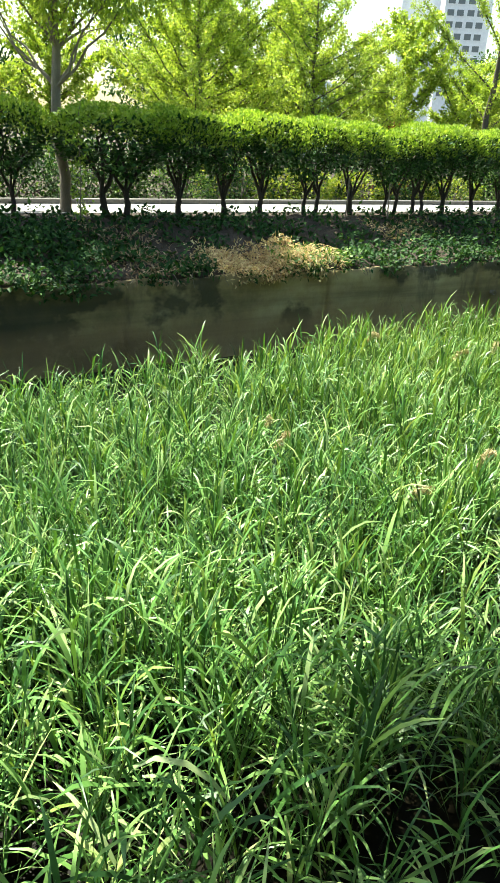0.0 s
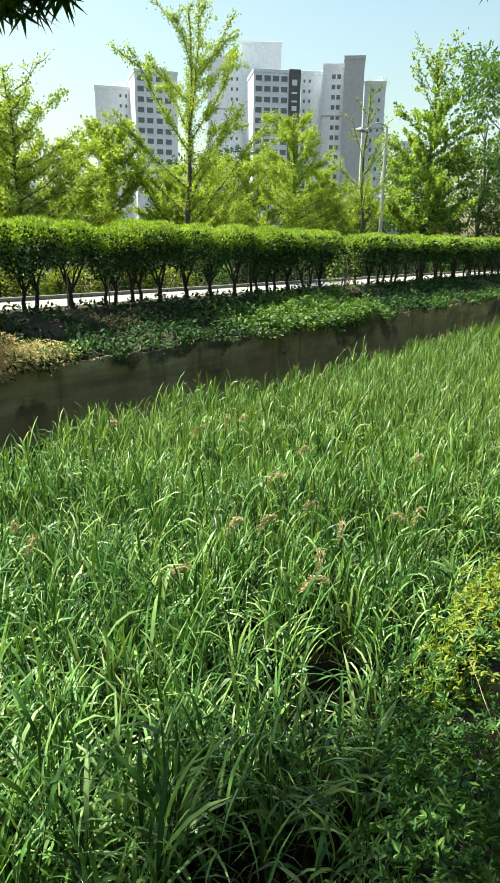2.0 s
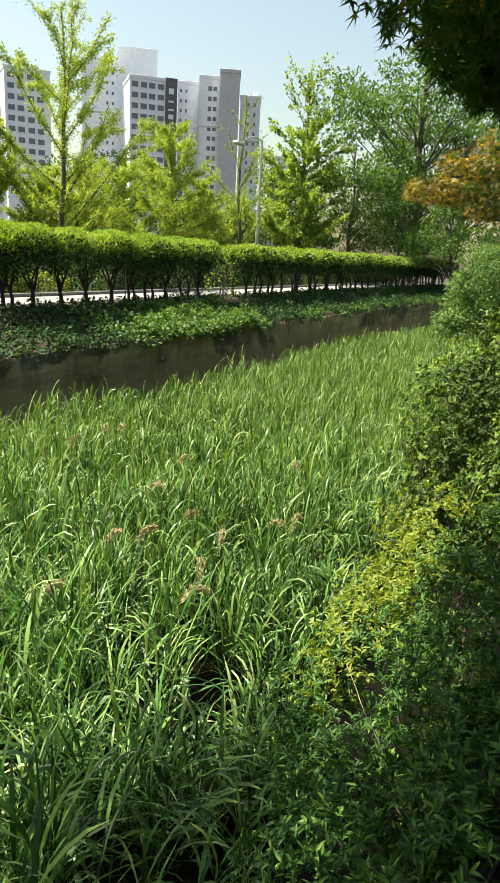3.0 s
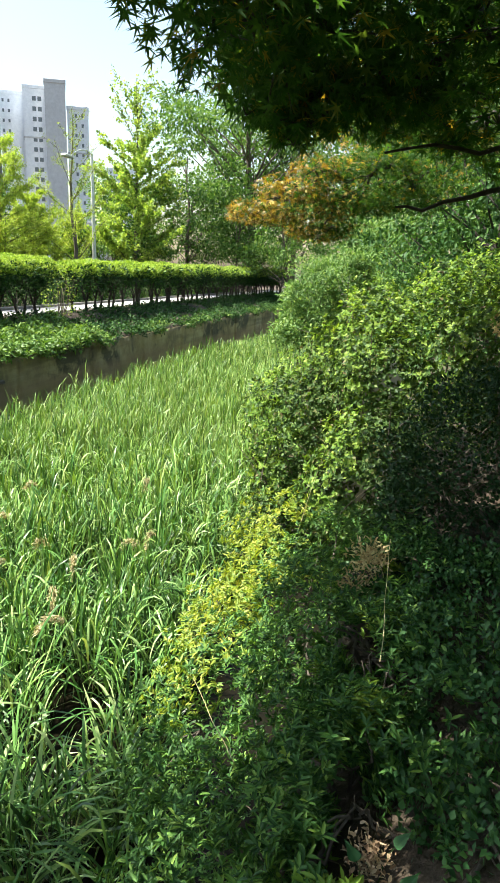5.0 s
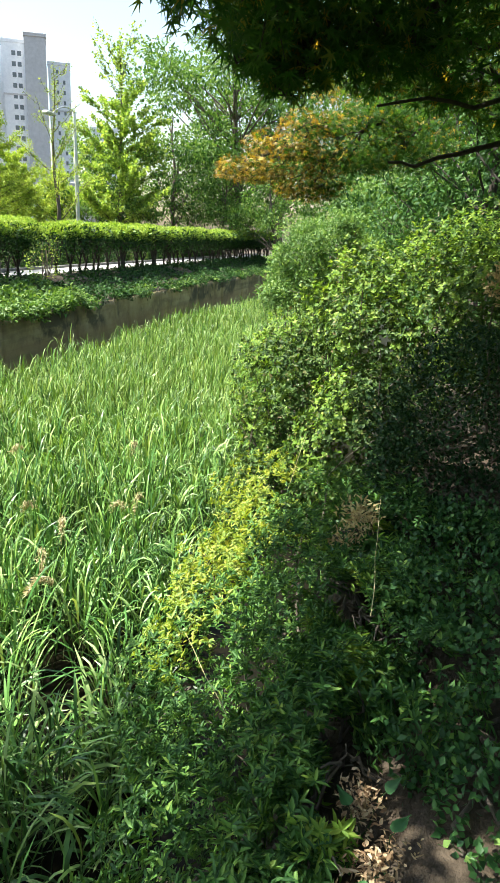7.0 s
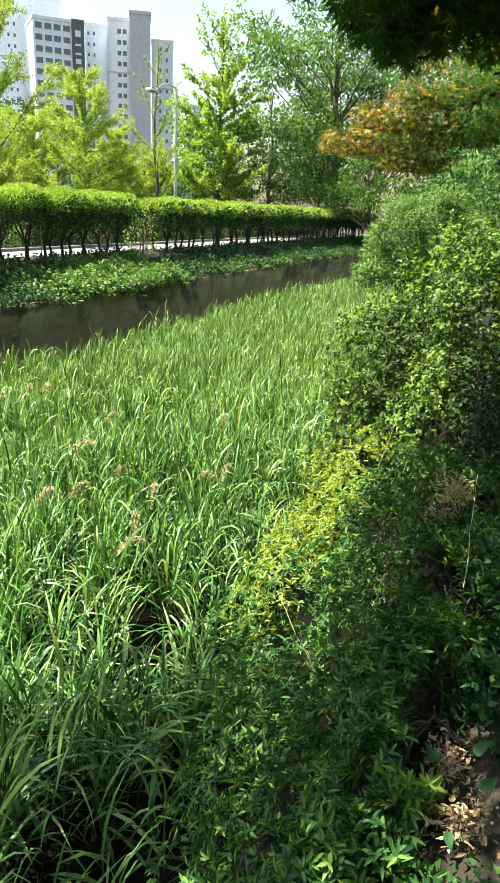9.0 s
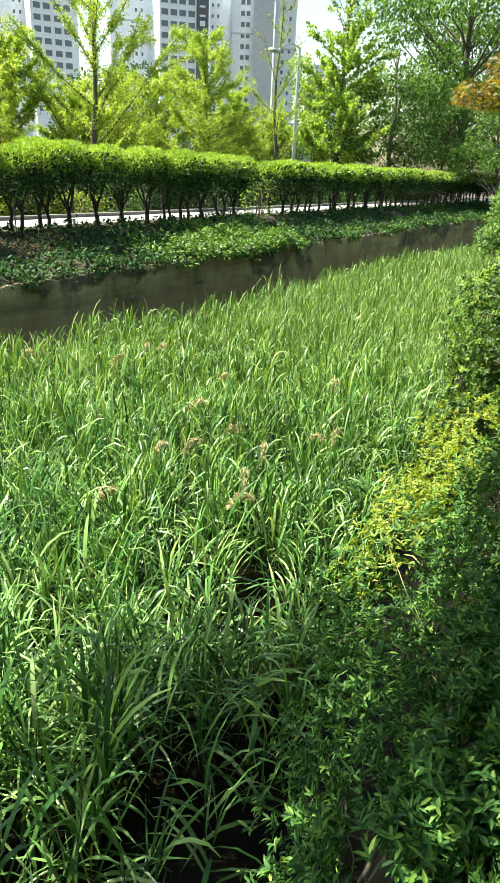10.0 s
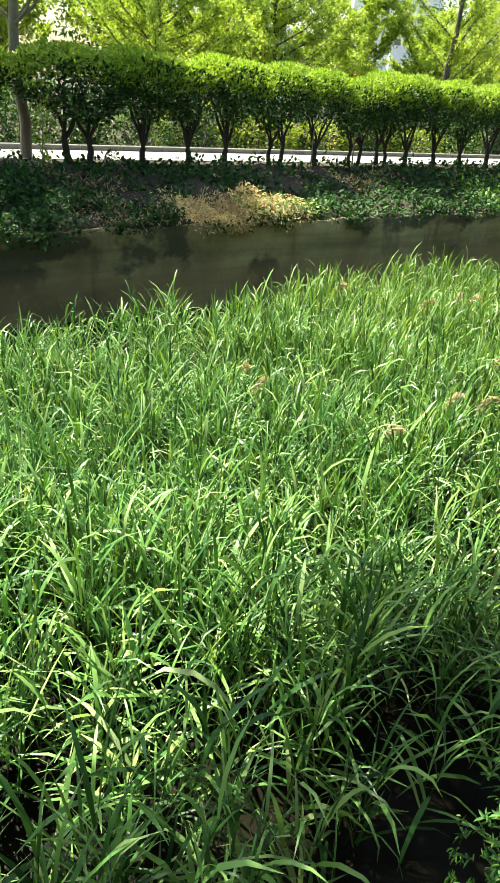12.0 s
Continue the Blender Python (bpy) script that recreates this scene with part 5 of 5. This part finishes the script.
# ---------------------------------------------------------------- apartment towers
pane_me = box_mesh("pane", (0.86, 0.1, 0.86), M_GLASS, 0, 0.07)
bm = bmesh.new()
for fx0, fx1, fz0, fz1 in ((-0.5, 0.5, 0, 0.07), (-0.5, 0.5, 0.93, 1.0), (-0.5, -0.43, 0.07, 0.93), (0.43, 0.5, 0.07, 0.93)):
    box(bm, fx0, fx1, -0.08, 0.08, fz0, fz1)
frame_me = bm_mesh("window", bm, M_TOWER)


def tower(at, w, d, h, rz, mat, cols, label, size=(0.7, 1.1), pair=0.85, band=True, side_mat=None, mast=0.0):
    """A slab block: walls, parapet, and windows set floor by floor on the face towards the canal."""
    t = thing("apartment_building", at, label, "building", "apartment towers", rz)
    part("wall", box_mesh("wall", (w, d, h), mat), t)
    bm = bmesh.new()
    box(bm, -w / 2 - 0.2, w / 2 + 0.2, -d / 2 - 0.2, d / 2 + 0.2, h, h + 1.0, 0.05)
    roof = part("roof", bm_mesh("roof", bm, mat), t)
    if mast:
        part("mast", tubes("mast", [(np.array([(-w * 0.3, 0, h + 0.8), (-w * 0.3, 0, h + mast)]), np.array([0.12, 0.06]))], M_STEEL, 6), roof, "thin metal roof mast")
        bm = bmesh.new()
        box(bm, 0, w * 0.36, -d * 0.3, d * 0.3, h + 0.9, h + 2.6, 0.05)
        part("roof_hut", bm_mesh("roof_hut", bm, mat), roof)
    if side_mat:
        bm = bmesh.new()
        box(bm, w / 2 - 3.4, w / 2 + 0.12, -d / 2 - 0.25, d / 2 - 2, 0, h + 1.2)
        panel = part("wall_panel", bm_mesh("wall_panel", bm, side_mat), t, "dark grey wall panel with worn white marks")
        for k, (bw, bh) in enumerate(((1.5, 1.6), (1.7, 0.5), (1.7, 0.5), (1.5, 1.3), (1.2, 0.6))):
            bm = bmesh.new()
            box(bm, w / 2 - 1.7 - bw / 2, w / 2 - 1.7 + bw / 2, -d / 2 - 0.33, -d / 2 - 0.26, h - 3.2 - k * 2.3, h - 3.2 - k * 2.3 + bh)
            part("bar", bm_mesh("bar", bm, M_TOWER), panel)
    if band:
        bm = bmesh.new()
        box(bm, -w / 2 - 0.15, w / 2 + 0.15, -d / 2 - 0.15, d / 2 + 0.15, h * 0.74, h * 0.74 + 0.45)
        part("cornice", bm_mesh("cornice", bm, M_TOWERGREY), t)
    floors = int(h / 2.9)
    for fl in range(max(0, floors - 12), floors):
        for c in cols:
            for off in (-pair, pair):
                o = part("window", frame_me, t)
                part("pane", pane_me, o)
                o.location = (c + off, -d / 2 - 0.03, fl * 2.9 + 1.2)
                o.scale = (size[0], 1.0, size[1])
    return t


def polar(az, dist):
    return (dist * math.sin(radians(az)), dist * math.cos(radians(az)), 0.0)


WIDE = (2.2, 1.75)
tower(polar(42.0, 250), 11, 14, 47, -42, M_TOWER, (3.2,), "pale apartment tower block with small windows", mast=3.0)
tower(polar(44.9, 240), 13, 14, 50, -35, M_TOWER, (-3.4, 2.2), "white apartment tower with wide framed windows", WIDE, 1.35, False)
tower(polar(50.3, 250), 11, 16, 57, -50, M_TOWER, (3.0,), "tall pale apartment tower with paired narrow windows", mast=3.5)
tower(polar(53.0, 262), 13, 14, 64, -53, M_TOWER, (), "tallest pale apartment tower with a plain gable", band=False)
tower(polar(53.9, 235), 14, 14, 50, -44, M_TOWER, (-4.2, 0.9), "white apartment tower with a dark end panel", WIDE, 1.3, False, M_TOWERDARK)
tower(polar(56.8, 250), 7, 12, 53, -56, M_TOWER, (-1.6,), "pale apartment tower behind the others", band=False)
tower(polar(58.4, 245), 6.5, 12, 54, -58, M_TOWER, (0.8,), "white apartment tower with corner windows", (1.3, 1.5), 0.8)
tower(polar(59.9, 240), 6, 12, 55, -60, M_TOWERGREY, (), "grey painted apartment tower end wall", band=False)
tower(polar(61.5, 250), 6.5, 12, 50, -62, M_TOWER, (0.4,), "slim pale apartment tower", (0.8, 1.3), 1.0, mast=3.0)
tower(polar(64.5, 255), 9, 12, 33, -64, M_TOWER, (0,), "lower pale apartment block behind trees")
tower(polar(63.6, 78), 5, 5, 5.2, -63, M_TOWERGREY, (0.2,), "small grey utility building behind the trees", (1.2, 1.2), 0.9, False)
tower(polar(34.6, 85), 6, 5, 6.5, -34, M_TOWER, (-1.5, 1.5), "small pale building behind the trees", (1.2, 1.4), 0.7, False)


# ---------------------------------------------------------------- small things
def stake(at, h, lean):
    t = thing("garden_stake", at, "thin pale wooden stake standing in the hedge", "stake", "stakes in the hedge")
    part("pole", tubes("pole", [(np.array([(0, 0, -0.15), (lean * 0.5, 0, h * 0.5), (lean, 0.01, h)]), np.array([0.016, 0.016, 0.014]))], M_BARKPALE, 6), t)
    part("tie", tubes("tie", [(np.array([(lean * 0.8 - 0.03, -0.02, h * 0.8), (lean * 0.8, 0.03, h * 0.8 + 0.01), (lean * 0.8 + 0.03, -0.02, h * 0.8)]), np.array([0.008, 0.008, 0.008]))], M_KERB, 5), t, "dark binding")


for sx, sh, sl in ((10.25, 0.9, 0.02), (11.5, 0.8, -0.04), (16.9, 1.0, 0.03), (19.9, 0.9, 0.05), (22.8, 1.0, -0.02)):
    stake((sx, 13.05, -0.06), sh, sl)


def broad_weed(at, seed, blades):
    """A few large soft pointed leaves on thin stalks; blades: (tip of the stalk, heading, droop, length)."""
    rs = np.random.default_rng(seed)
    t = thing("broad_leaved_weed", at, "weed with a few large soft pointed green leaves", "weed", "weeds at the bank edge")
    u, v = np.meshgrid(np.linspace(0, 1, 13), np.linspace(-1, 1, 9), indexing="ij")
    q = np.arange(12)[:, None] * 9 + np.arange(8)[None]
    F = np.stack([q, q + 9, q + 10, q + 1], -1).reshape(-1, 4)
    for tip, head, droop, L in blades:
        tip = np.array(tip) - np.array(at)
        part("stalk", tubes("stalk", [(bent((0, 0, 0), tip, 6, 0.008, rs), np.linspace(0.003, 0.0015, 6))], M_STALK, 5), t)
        wd = np.interp(u, [0, 0.06, 0.2, 0.35, 0.55, 0.8, 1], [0.1, 0.24, 0.28, 0.25, 0.17, 0.07, 0.0])
        ribs = 0.012 * np.sin(u * 34 - np.abs(v) * 5) * (1 - np.abs(v)) + 0.05 * np.abs(v) ** 0.7
        wave = 0.035 * np.sin(u * 8 + v * 2 + rs.uniform(0, 6)) * np.abs(v)
        edge = 1 + 0.07 * np.sin(u * 40) * np.abs(v)
        loc = np.stack([u * L, v * wd * L * edge, L * (-0.28 * u * u + ribs + wave)], -1).reshape(-1, 3)
        M = np.array(pose(*tip, rs.uniform(-25, 25), droop, head))
        part("leaf", big_mesh("leaf", loc @ M[:3, :3].T + M[:3, 3], F, M_WEED, True), t)


broad_weed((1.68, -0.04, 0.0), 601, (((1.76, -0.1, 0.1), -60, -50, 0.066), ((1.68, 0.0, 0.1), 35, -20, 0.07), ((1.56, 0.03, 0.1), 110, 20, 0.06)))
broad_weed((1.6, -0.12, 0.0), 602, (((1.6, -0.13, 0.12), -25, -15, 0.08), ((1.42, 0.02, 0.08), 150, 30, 0.06), ((1.48, -0.06, 0.07), 200, 35, 0.05)))


def dry_stalk(a, b, seed):
    rs = np.random.default_rng(seed)
    t = thing("dry_stalk", a, "thin bare bleached stalk leaning in the shrubs", "stalk", "dry stalks")
    d = np.array(b) - np.array(a)
    part("stem", tubes("stem", [(bent((0, 0, 0), d, 8, 0.004, rs), np.linspace(0.0022, 0.001, 8))], M_PLUME, 5), t)


dry_stalk((2.55, 0.02, 0.2), (3.3, 0.05, 0.42), 611)
dry_stalk((2.2, 0.5, -0.1), (2.45, 0.75, 0.05), 612)
dry_stalk((4.6, 0.75, -0.1), (4.75, 0.6, 0.5), 613)
